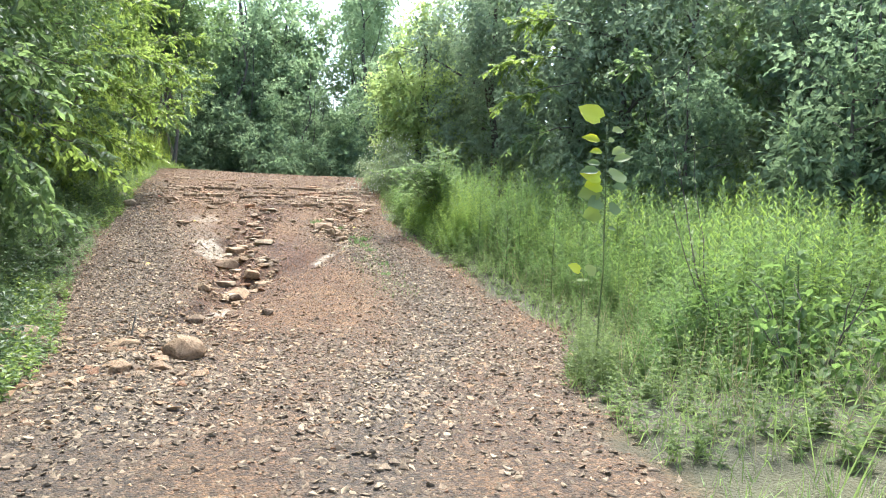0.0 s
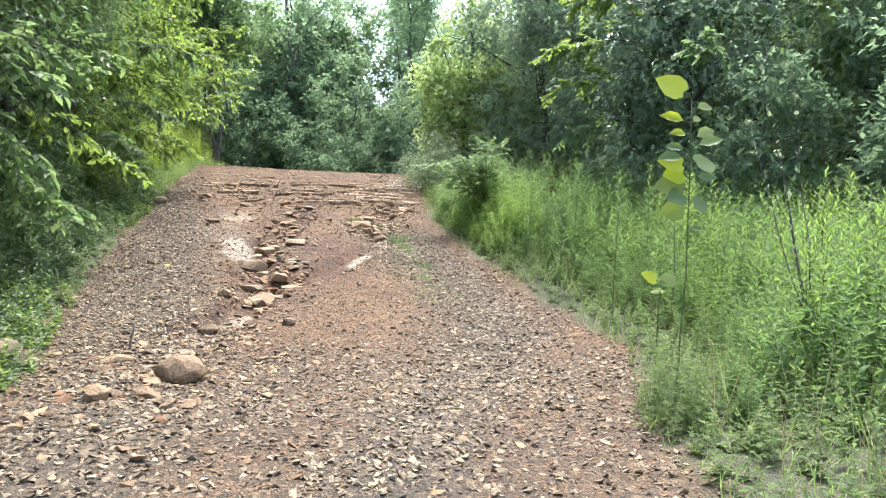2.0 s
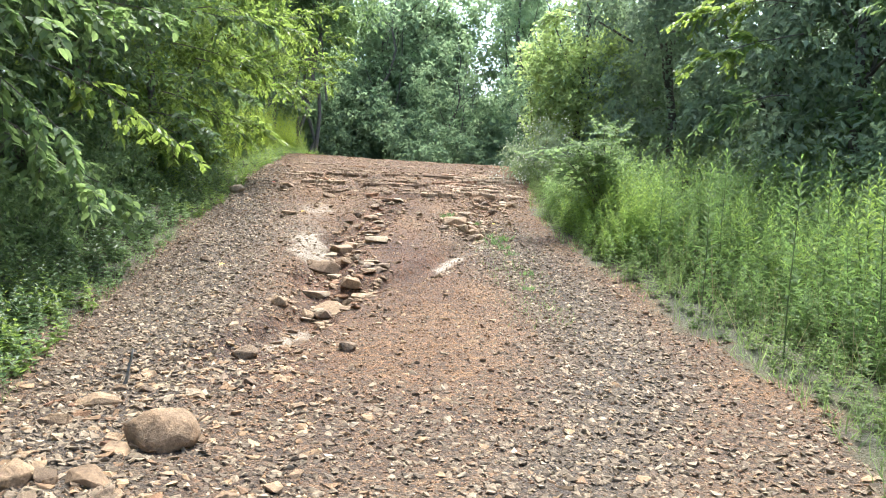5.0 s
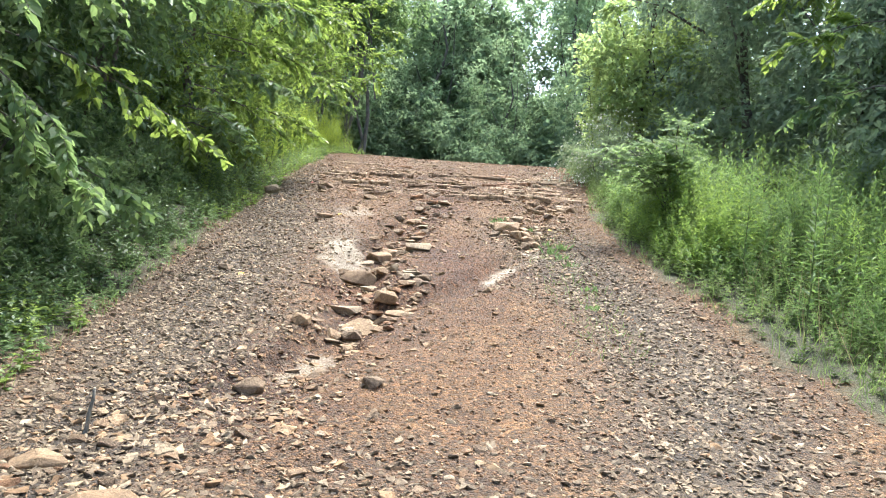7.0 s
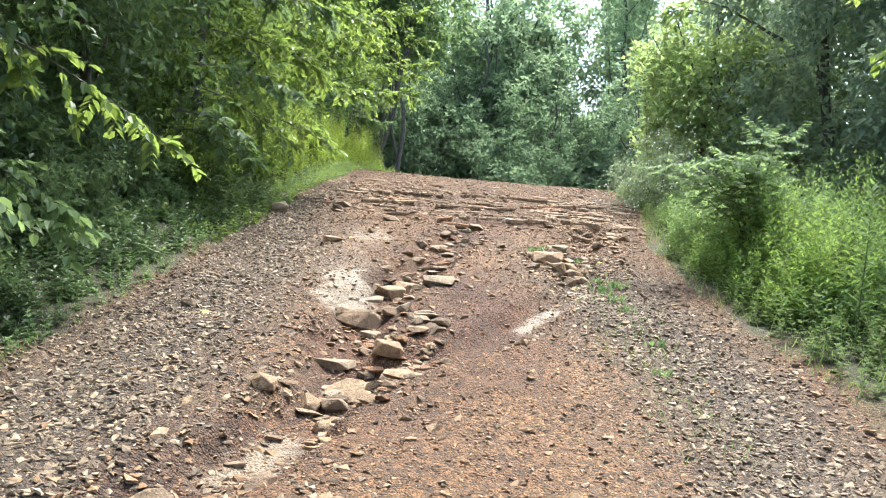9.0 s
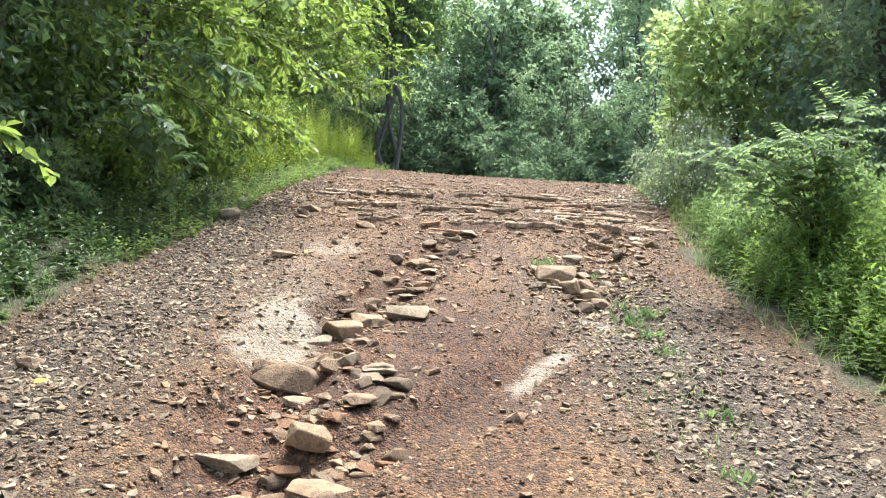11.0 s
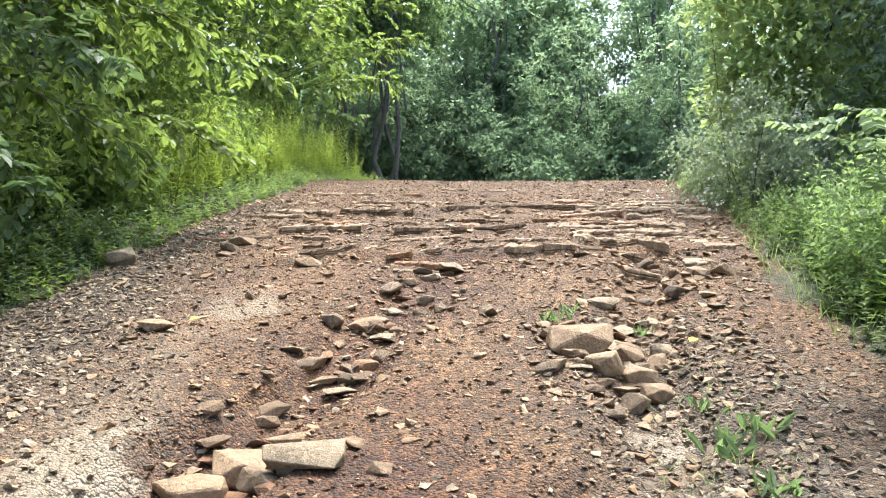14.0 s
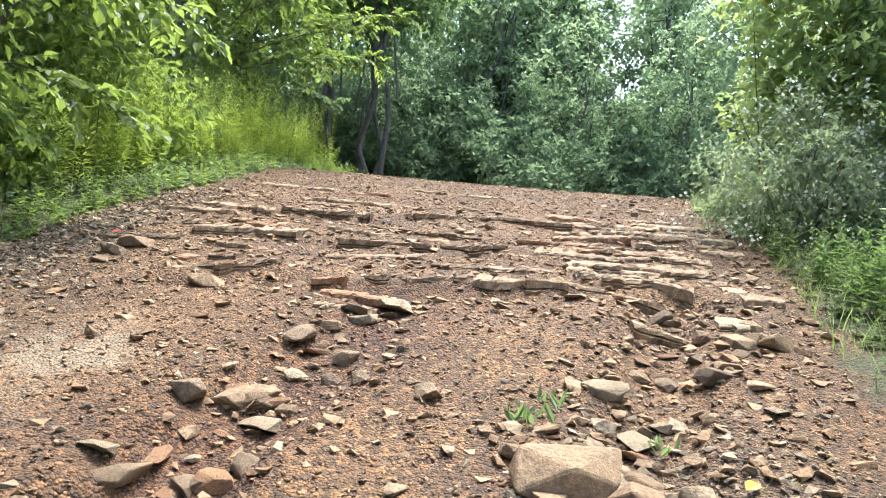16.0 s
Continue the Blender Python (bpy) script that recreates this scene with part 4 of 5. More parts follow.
for i, (x, y, k, s) in enumerate(((-4.5, 9.4, 0, 0.55), (-5.0, 11.4, 0, 0.6), (-5.2, 12.8, 0, 0.55), (-5.5, 14.4, 0, 0.6), (-5.8, 15.6, 0, 0.65), (-6.0, 17.4, 0, 0.6), (-6.0, 12.0, 0, 0.9), (-6.4, 14.8, 0, 0.9), (-4.0, 7.6, 0, 0.5), (-5.0, 8.0, 0, 1.0), (-6.6, 13.4, 0, 1.1), (-6.6, 16.2, 0, 0.9), (-6.2, 19.2, 1, 0.8), (-7.4, 23.0, 1, 1.0), (-8.0, 25.2, 1, 1.1), (-4.0, 6.0, 0, 1.1), (-8.6, 27.5, 1, 1.2), (-9.2, 30, 1, 1.2), (-9.6, 33, 0, 1.4), (-10.0, 36, 0, 1.5))):
    again(BANK[k], x, y, 75 * i + 20, s)

# dark trees behind the meadow
NEAR_R = [tree("dark_tree", h, sp, 61 + i, mat, lab, clumps=n, per=20, clump_r=0.64, leaf=0.155, leaf_w=0.3, low=0.04, trunk_r=0.12, lumps=26)
          for i, (lab, mat, h, sp, n) in enumerate((("dark dense tree behind the meadow", LEAF_VEILED, 9.5, 2.3, 760), ("shaded tree with dull green leaves behind the weeds", LEAF_VEILED, 8.5, 2.7, 850)))]
stand(NEAR_R[0], 5.0, 23.5)
stand(NEAR_R[1], 7.3, 18.0)
for i, (x, y, k, s) in enumerate(((5.7, 28.2, 0, 1.0), (6.8, 20.5, 0, 1.0), (10.9, 16.0, 1, 0.95), (13.4, 12.2, 1, 1.0), (9.0, 18.5, 2, 1.1), (14.5, 15, 2, 1.2), (7.2, 33.5, 2, 1.0), (14.5, 7.5, 1, 1.1), (12, 18, 2, 1.2), (16, 11, 2, 1.3), (6.0, 31.8, 1, 0.9), (17, 7, 2, 1.3), (19, 13, 2, 1.4), (8, 25, 2, 1.2))):
    again((NEAR_R + [NEAR_L[3]])[k], x, y, 75 * i + 20, s)
YOUNG = tree("young_tree", 5.2, 1.7, 64, LEAF_SHADE, "young broad-leaved tree with fresh green leaves at the meadow's back", clumps=300, per=20, clump_r=0.5, leaf=0.15, leaf_w=0.3, low=0.1, trunk_r=0.05, lumps=20)
stand(YOUNG, 8.9, 12.0)
for i, (x, y, s) in enumerate(((10.6, 9.6, 1.05), (7.0, 14.4, 0.8), (11.6, 10.8, 1.3), (10.4, 13.6, 1.2), (12.2, 7.4, 1.2))):
    again(YOUNG, x, y, 50 * i, s)
v, f = tube(bent((-1.0, -0.3, 3.3), (-3.0, -0.6, 4.0), np.random.default_rng(66), -0.06, 0.1, 8), np.linspace(0.035, 0.008, 8), 6)
part_np("bare_limb", v, f, BARK, NEAR_R[0], "bare dark limb", smooth=True)
v, f = tube(bent((-2.0, -0.45, 3.7), (-2.7, -0.9, 4.9), np.random.default_rng(67), 0, 0.1, 6), np.linspace(0.018, 0.005, 6), 5)
part_np("bare_limb", v, f, BARK, NEAR_R[0], "bare dark limb", smooth=True)
VINE = stand(tree("vine_hung_tree", 6.8, 1.65, 71, LEAF_VINE, "young tree hung with pale yellow-green vines", clumps=460, per=20, clump_r=0.5, leaf=0.14, leaf_w=0.32, low=0.0), 2.9, 25.0)
flowering = stand(shrub("flowering_shrub", 1.55, 1.0, 72, LEAF_SILVER, "grey-green shrub speckled with small white flowers", clumps=260, per=24, clump_r=0.3, leaf=0.065, leaf_w=0.3), 1.85, 22.5)
rng = np.random.default_rng(74)
p_, o_ = crown_points(800, 1.6, 1.05, 0.04, (0, 0), np.random.default_rng(72), 12)
part_np("blossom", *leaves(p_ + o_ * 0.2, o_, rng.normal(size=(800, 3)), 0.045, 0.02), FLOWER, flowering, "tiny white flowers")
ARCH = shrub("arching_shrub", 1.25, 0.8, 73, LEAF_GREEN, "arching shrub with feathery light green leaves", clumps=170, per=36, clump_r=0.36, leaf=0.06, leaf_w=0.28, low=0.3, droop=0.1)
stand(ARCH, 2.9, 17.3)
again(ARCH, 2.9, 19.2, 130, 1.0)
again(ARCH, 3.9, 16.2, 220, 0.9)
again(ARCH, 2.2, 18.6, 300, 0.8)

# meadow of goldenrod and weeds
def weed_patch(name, n, area, h_lo, h_hi, keep, mat, label, seed, leaf=0.09, width=0.16, per=34, rise=0.0):
    """Upright stems thickly set with narrow leaves."""
    rng = np.random.default_rng(seed)
    x, y = rng.uniform(area[0], area[1], n), rng.uniform(area[2], area[3], n)
    ok = keep(x, y) > rng.random(n)
    x, y = x[ok], y[ok]
    n = len(x)
    h = rng.uniform(h_lo, h_hi, n)
    if rise:                                   # lower towards the track
        h *= np.clip((x - edges(y)[1]) / rise, 0.35, 1)
    z = ground_z(x, y)
    lean = rng.normal(0, 0.16, (n, 2))
    t = (np.arange(per) + rng.random((n, per))) / per
    t = 0.12 + 0.88 * t
    foot = np.stack([x, y, z - 0.03], -1)
    p = foot[:, None] + np.stack([lean[:, 0:1] * t ** 2, lean[:, 1:2] * t ** 2, t], -1) * h[:, None, None]
    ang = np.arange(per)[None] * 2.4 + rng.uniform(0, 6.28, (n, 1))
    d = np.stack([np.cos(ang), np.sin(ang), 0.2 + 0.9 * t ** 4 + rng.normal(0, 0.25, (n, per))], -1)
    ll = leaf * (1.25 - 0.75 * t) * rng.uniform(0.75, 1.2, (n, per))
    lv = leaves(p.reshape(-1, 3), d.reshape(-1, 3), np.tile(np.array([0, 0, 1.0]), (n * per, 1)), ll.ravel(), ll.ravel() * width)
    top = p[:, -1]
    sv, sf = leaves(foot, top - foot, rng.normal(size=(n, 3)) + 0.01, np.linalg.norm(top - foot, axis=1), 0.006, BLADE)
    v, f = join([lv, (sv, sf)])
    return tagged(new(name, mesh_from(name, v, f, mat)), label, "weeds", kind="stuff")


right_of = lambda a, b=99: (lambda x, y: ((x - edges(y)[1] > a) & (x - edges(y)[1] < b)).astype(float))
left_of = lambda a, b=99: (lambda x, y: ((edges(y)[0] - x > a) & (edges(y)[0] - x < b)).astype(float))
weed_patch("goldenrod_meadow", 2800, (2.2, 12, 6.4, 19), 1.1, 1.75, right_of(0.7), WEED, "tall green goldenrod crowding the meadow beside the track", 81, leaf=0.13, per=24, width=0.14, rise=1.6)
# Plumes in the sunlit leaf tone: light on the meadow's tops is coloured in.
weed_patch("goldenrod_plumes", 700, (2.8, 10, 8.5, 18), 1.1, 1.8, right_of(1.0), LEAF_SUNLIT, "sunlit yellow-green goldenrod plumes standing above the meadow", 79, leaf=0.13, per=28, width=0.15, rise=2.2)
weed_patch("meadow_start_weeds", 1500, (2.0, 12, -5, 7.3), 0.45, 1.05, right_of(0.9), WEED_DULL, "knee-high weeds in the meadow beside the start of the track", 77, leaf=0.13, per=16, width=0.2, rise=2.5)
weed_patch("meadow_weeds", 2400, (1.2, 6, 6, 20), 0.5, 1.1, right_of(0.5, 2.0), WEED, "waist-high leafy weeds at the meadow's edge", 86, leaf=0.085, per=26, width=0.2, rise=1.5)
weed_patch("sapling_weeds", 700, (1.6, 3.6, 15.0, 19), 0.75, 1.3, right_of(0.2, 1.4), GOLD_GREEN, "leafy weeds crowding up through the feathery sapling", 74, leaf=0.1, per=26, width=0.2, rise=0.7)
weed_patch("verge_weeds", 700, (1.4, 4, 14.5, 21), 0.3, 0.65, right_of(0.15, 1.3), WEED, "leafy weeds below the feathery sapling", 76, leaf=0.1, per=18, width=0.2)
weed_patch("seedling_weeds", 110, (2.0, 2.75, 6.1, 7.3), 0.3, 0.75, right_of(-0.15, 0.7), WEED_DULL, "small leafy weeds at the verge round the seedling", 78, leaf=0.06, per=18, width=0.24)
weed_patch("meadow_edge_weeds", 3400, (1.2, 5, 4, 26), 0.12, 0.5, right_of(0.0, 1.2), WEED_DULL, "low leafy weeds along the edge of the track", 82, leaf=0.07, per=16, width=0.3)
weed_patch("bank_tall_weeds", 700, (-9, -5, 19.5, 29), 0.9, 1.6, left_of(1.1, 2.4), WEED, "tall green weeds at the back of the bank", 87, leaf=0.11)
weed_patch("sunlit_goldenrod", 1300, (-9, -5, 21.5, 30.5), 0.5, 1.5, left_of(0.4, 1.9), GOLD_SUNLIT, "sunlit yellow-green goldenrod on the bank by the crest", 83, leaf=0.1)
# Light-toned weeds only along the sunny stretches; the sun is in the colour.
weed_patch("bank_edge_weeds", 6500, (-9, -2, 4.0, 31), 0.08, 0.36, lambda x, y: left_of(-0.15, 1.1)(x, y) * ((y < 11.5) | (y > 16.5)), LEAF_SUNLIT, "sunlit light green weeds edging the gravel below the trees", 89, leaf=0.085, width=0.34, per=11)
weed_patch("bank_weeds", 8000, (-9, -2, -4, 26), 0.06, 0.34, left_of(-0.1, 2.0), LEAF_MID, "low leafy weeds on the bank beside the track", 84, leaf=0.07, width=0.34, per=11)

# Shade on the bank comes from this cover's dark leaf colour.
weed_patch("bank_cover", 6500, (-8.5, -2.5, 2, 20), 0.1, 0.42, left_of(0.15, 3.2), LEAF_COVER_SHADE, "broad-leaved ground cover toned dark for the shade under the bank trees", 90, leaf=0.1, width=0.36, per=10)


# grass along the verges
def grass(name, n, area, h_lo, h_hi, keep, mat, label, seed, width=0.007):
    rng = np.random.default_rng(seed)
    x, y = rng.uniform(area[0], area[1], n), rng.uniform(area[2], area[3], n)
    ok = keep(x, y) * (0.6 + 1.2 * value_noise(x * 1.6, y * 1.6) + 0.3) > rng.random(n)
    x, y = x[ok], y[ok]
    n = len(x)
    h = rng.uniform(h_lo, h_hi, n)
    d = np.stack([rng.normal(0, 0.35, n), rng.normal(0, 0.35, n), np.ones(n)], -1)
    w = width * rng.uniform(0.7, 1.6, n)
    v, f = leaves(np.stack([x, y, ground_z(x, y) - 0.02], -1), d, rng.normal(size=(n, 3)), h, w, (BLADE[0] * np.array([1, 1, 10.0]), BLADE[1]))
    return tagged(new(name, mesh_from(name, v, f, mat)), label, "grass", kind="stuff")


grass("verge_grass_meadow_side", 26000, (1.0, 5, -4, 27), 0.06, 0.28, right_of(-0.12, 0.9), GRASS, "light green grass fringing the track", 91, 0.007)
grass("verge_grass_bank_side", 30000, (-8, -2, -4, 30), 0.06, 0.22, left_of(-0.2, 1.3), GRASS, "short grass along the foot of the bank", 92, 0.005)
grass("meadow_grass", 4500, (2.5, 11, 3, 18), 0.3, 0.8, right_of(0.5, 3.0), GRASS, "long meadow grass among the weeds", 93, 0.006)

grass("dry_stems", 2600, (1.5, 7, 4, 16), 0.35, 0.9, right_of(0.3, 2.2), STRAW, "dry straw-coloured stems among the weeds", 95, 0.004)
grass("track_grass", 2200, (0.3, 1.6, 11.5, 17.5), 0.03, 0.12, lambda x, y: np.exp(-((x - 1.15 + 0.12 * (y - 12)) / 0.28) ** 2), GRASS, "sparse grass sprouting from the gravel", 94, 0.005)


# ---- boughs hanging from the bank-side trees ----
def bough(parent, start, tip, seed, mat, n=46, leaf=0.145, sag=0.06, twig_len=0.55):
    """A leafy branch: a bent limb with side twigs and drooping pointed leaves."""
    rng = np.random.default_rng(seed)
    off = np.array(parent.location)
    line = bent(np.array(start) - off, np.array(tip) - off, rng, -sag, 0.08, 9)
    limb = part_np("bough", *tube(line, np.linspace(0.013, 0.004, 9), 5), BARK, parent, smooth=True)
    chunks, sticks = [], []
    for k in range(n // 4):
        t = 0.3 + 0.7 * (k + rng.random()) / (n // 4)
        p0 = np.array([np.interp(t * 8, range(9), line[:, j]) for j in range(3)])
        d = unit(unit(line[-1] - line[0]) * 0.8 + rng.normal(0, 0.6, 3)) * twig_len * rng.uniform(0.6, 1.2) * (1.15 - 0.5 * t)
        d[2] -= 0.12
        tw = bent(p0, p0 + d, rng, -0.08, 0.06, 5)
        sticks.append(tube(tw, np.linspace(0.005, 0.002, 5), 3))
        m_ = 11
        s = np.linspace(0.15, 1, m_)
        base = np.stack([np.interp(s * 4, range(5), tw[:, j]) for j in range(3)], -1)
        side = unit(np.cross(d, (0, 0, 1.0)))
        sign = np.where(np.arange(m_) % 2, 1, -1)[:, None]
        along = unit(d)[None] * 0.6 + side[None] * sign * 0.8 + rng.normal(0, 0.2, (m_, 3)) - np.array([0, 0, 0.25])
        ll = leaf * rng.uniform(0.75, 1.15, m_)
        chunks.append(leaves(base, along, np.array([0, 0, 1.0]) + rng.normal(0, 0.3, (m_, 3)), ll, ll * 0.33, LEAF6))
    for st_ in sticks:
        part_np("twig", *st_, BARK, limb)
    tagged(part_np("bough_leaves", *join(chunks), mat, limb), kind="stuff")


A_, B_, C_, D_ = NEAR_L[2], NEAR_L[0], NEAR_L[1], NEAR_R[1]
# Lit boughs get bright leaf colours, shaded boughs a darker copy.
BANK_BOUGHS = (
    (A_, (-5.6, 11.6, 2.3), (-3.68, 11.6, 1.2), LEAF_GREEN, 70), (A_, (-5.6, 12.4, 2.0), (-3.9, 12.9, 1.0), LEAF_GREEN, 60), (A_, (-5.4, 12.2, 2.9), (-3.52, 13.6, 1.85), LEAF_SUNLIT, 56),
    (A_, (-5.6, 11.0, 3.6), (-3.5, 11.6, 3.0), LEAF_GREEN, 60), (A_, (-5.6, 11.2, 2.9), (-3.9, 11.4, 1.75), LEAF_GREEN, 60), (A_, (-5.6, 10.4, 3.0), (-3.3, 9.9, 2.6), LEAF_GREEN, 60), (A_, (-5.3, 12.6, 3.6), (-3.7, 13.0, 3.5), LEAF_MID, 60),
)
UPPER_BOUGHS = (
    (B_, (-6.2, 18.4, 2.8), (-4.5, 17.4, 2.3), LEAF_MID, 50), (B_, (-6.2, 18.2, 2.6), (-4.5, 17.8, 2.0), LEAF_MID, 60), (B_, (-6.0, 18.6, 3.6), (-4.3, 18.6, 3.3), LEAF_MID, 70),
    (B_, (-6.0, 18.6, 3.3), (-4.5, 19.3, 2.5), LEAF_SUNLIT, 70), (B_, (-6.0, 19.0, 4.3), (-4.4, 19.9, 3.9), LEAF_SUNLIT, 80), (B_, (-6.0, 18.8, 4.9), (-4.0, 18.9, 4.7), LEAF_MID, 80),
    (C_, (-7.4, 23.2, 4.9), (-5.2, 23.4, 4.7), LEAF_SUNLIT, 80), (C_, (-7.2, 23.4, 5.6), (-4.8, 23.6, 5.3), LEAF_SUNLIT, 80),
)
CREST_BOUGHS = (
    (B_, (-5.9, 20.0, 4.2), (-3.9, 20.9, 3.6), LEAF_SUNLIT, 90), (B_, (-5.9, 19.8, 5.2), (-3.7, 20.6, 4.9), LEAF_SUNLIT, 90), (B_, (-6.0, 20.2, 3.2), (-4.4, 20.8, 2.7), LEAF_SUNLIT, 80), (B_, (-6.0, 19.2, 6.0), (-3.8, 19.4, 6.1), LEAF_SUNLIT, 90),
    (OVER, (-7.6, 28.8, 5.0), (-4.3, 28.0, 5.5), LEAF_SUNLIT, 100), (OVER, (-7.6, 29.0, 5.9), (-4.2, 28.6, 6.6), LEAF_SUNLIT, 100), (OVER, (-7.6, 28.6, 4.6), (-5.0, 27.4, 4.7), LEAF_SUNLIT, 90), (OVER, (-7.6, 28.4, 5.5), (-5.0, 26.6, 6.2), LEAF_SUNLIT, 90),
)
MEADOW_BOUGHS = (
    (OVER, (-7.6, 29.4, 5.4), (-4.5, 30.2, 6.3), LEAF_SUNLIT, 110), (OVER, (-7.4, 29.6, 5.0), (-5.0, 30.8, 5.4), LEAF_SUNLIT, 110), (OVER, (-7.6, 29.2, 6.8), (-4.6, 29.2, 7.6), LEAF_SUNLIT, 110), (OVER, (-7.4, 29.4, 4.4), (-5.8, 29.6, 4.3), LEAF_MID, 90),
    (VINE, (2.6, 24.9, 5.6), (1.7, 24.1, 5.0), LEAF_VINE, 60), (VINE, (2.6, 24.8, 4.8), (1.75, 23.9, 4.0), LEAF_VINE, 60), (VINE, (2.7, 24.9, 6.6), (1.8, 24.2, 6.4), LEAF_VINE, 60), (VINE, (2.8, 24.7, 5.2), (2.6, 23.6, 4.5), LEAF_VINE, 60),
    (D_, (5.4, 16.6, 5.0), (3.6, 16.8, 4.7), LEAF_SUNLIT, 90), (D_, (5.4, 16.3, 4.4), (3.8, 16.5, 3.9), LEAF_SUNLIT, 70), (D_, (5.4, 16.0, 5.6), (4.0, 16.3, 5.6), LEAF_SUNLIT, 90), (D_, (5.2, 16.2, 3.4), (4.0, 16.2, 3.0), LEAF_MID, 70), (D_, (6.4, 15.0, 4.6), (5.6, 14.0, 4.3), LEAF_MID, 80),
)
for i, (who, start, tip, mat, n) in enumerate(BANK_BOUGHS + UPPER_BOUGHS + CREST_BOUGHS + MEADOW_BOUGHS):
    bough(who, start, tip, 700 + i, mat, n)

# ---- single plants in the meadow ----
HEART = (np.array([[0, 0.0, 0], [0.45, -0.1, 0.05], [0.9, 0.1, 0.06], [1.05, 0.4, 0.04], [0.6, 0.75, 0.0], [0, 1.0, -0.15], [-0.6, 0.72, 0.0], [-1.0, 0.42, 0.04], [-0.92, 0.08, 0.06], [-0.4, -0.1, 0.05]], float),
         np.array([[0, i, i + 1] for i in range(1, 9)]))


def sapling(x, y, height, rows, label, seed):
    """A young tree: one straight stem and leaves on stalks, some of them very large."""
    rng = np.random.default_rng(seed)
    root = new("sapling")
    root.location = (x, y, float(ground_z(x, y)))
    line = bent((0, 0, -0.05), (0.03, 0.05, height), rng, 0, 0.03, 8)
    part_np("stem", *tube(line, np.linspace(0.009, 0.003, 8), 6), STEM, root, smooth=True)
    for z, ang, size, mat, big, lift in rows:
        p0 = np.array([np.interp(z / height * 7, range(8), line[:, j]) for j in range(3)])
        d = np.array([math.cos(radians(ang)), math.sin(radians(ang)), lift])
        p1 = p0 + unit(d) * size * 0.35
        stalk = part_np("leaf_stalk", *tube(np.array([p0, (p0 + p1) / 2 + (0, 0, 0.005), p1]), [0.003, 0.0025, 0.002], 4), STEM, root)
        face = np.array([[rng.normal(0, 0.25), -0.9, rng.uniform(0.3, 0.9)]])
        v, f = leaves(p1[None], (d + (0, 0, -0.1))[None], face, size, size * (0.5 if big else 0.3), HEART if big else LEAF6)
        part_np("leaf", v, f, mat, stalk, "sunlit yellow-green leaf" if mat is LEAF_YELLOW else "", True)
    return tagged(root, label, "sapling")


sapling(2.6, 7.0, 2.38, ((2.38, 160, 0.24, LEAF_YELLOW, True, 0.7), (2.3, 20, 0.17, LEAF_VINE, False, 0.3), (2.2, 178, 0.19, LEAF_YELLOW, False, 0.35), (2.2, 40, 0.12, LEAF_VINE, False, 0.6), (2.12, 200, 0.15, LEAF_YELLOW, False, 0.1), (2.08, 15, 0.19, LEAF_VINE, False, 0.55), (2.02, 350, 0.2, LEAF_VINE, False, 0.45), (2.0, 170, 0.15, LEAF_MID, False, 0.3),
                           (1.95, 185, 0.2, LEAF_MID, False, 0.05), (1.9, 20, 0.2, LEAF_SUNLIT, True, 0.15), (1.88, 176, 0.19, LEAF_YELLOW, True, 0.25), (1.82, 190, 0.17, LEAF_YELLOW, True, 0.0), (1.8, 345, 0.16, LEAF_MID, False, 0.1), (1.76, 165, 0.2, LEAF_SUNLIT, True, -0.1), (1.66, 200, 0.16, LEAF_MID, True, -0.1), (1.6, 10, 0.14, LEAF_MID, True, 0.0), (1.56, 180, 0.17, LEAF_SUNLIT, True, -0.15), (1.4, 20, 0.12, LEAF_MID, False, 0.1)),
        "young tree with very large leaves, the topmost glowing yellow", 801)
sapling(2.48, 7.15, 0.98, ((0.95, 175, 0.13, LEAF_YELLOW, True, 0.6), (0.94, 20, 0.13, LEAF_VINE, True, 0.5), (0.9, 250, 0.12, LEAF_YELLOW, True, 0.3), (0.86, 80, 0.12, LEAF_SUNLIT, True, 0.3)), "low seedling with light green leaves in the grass", 802)


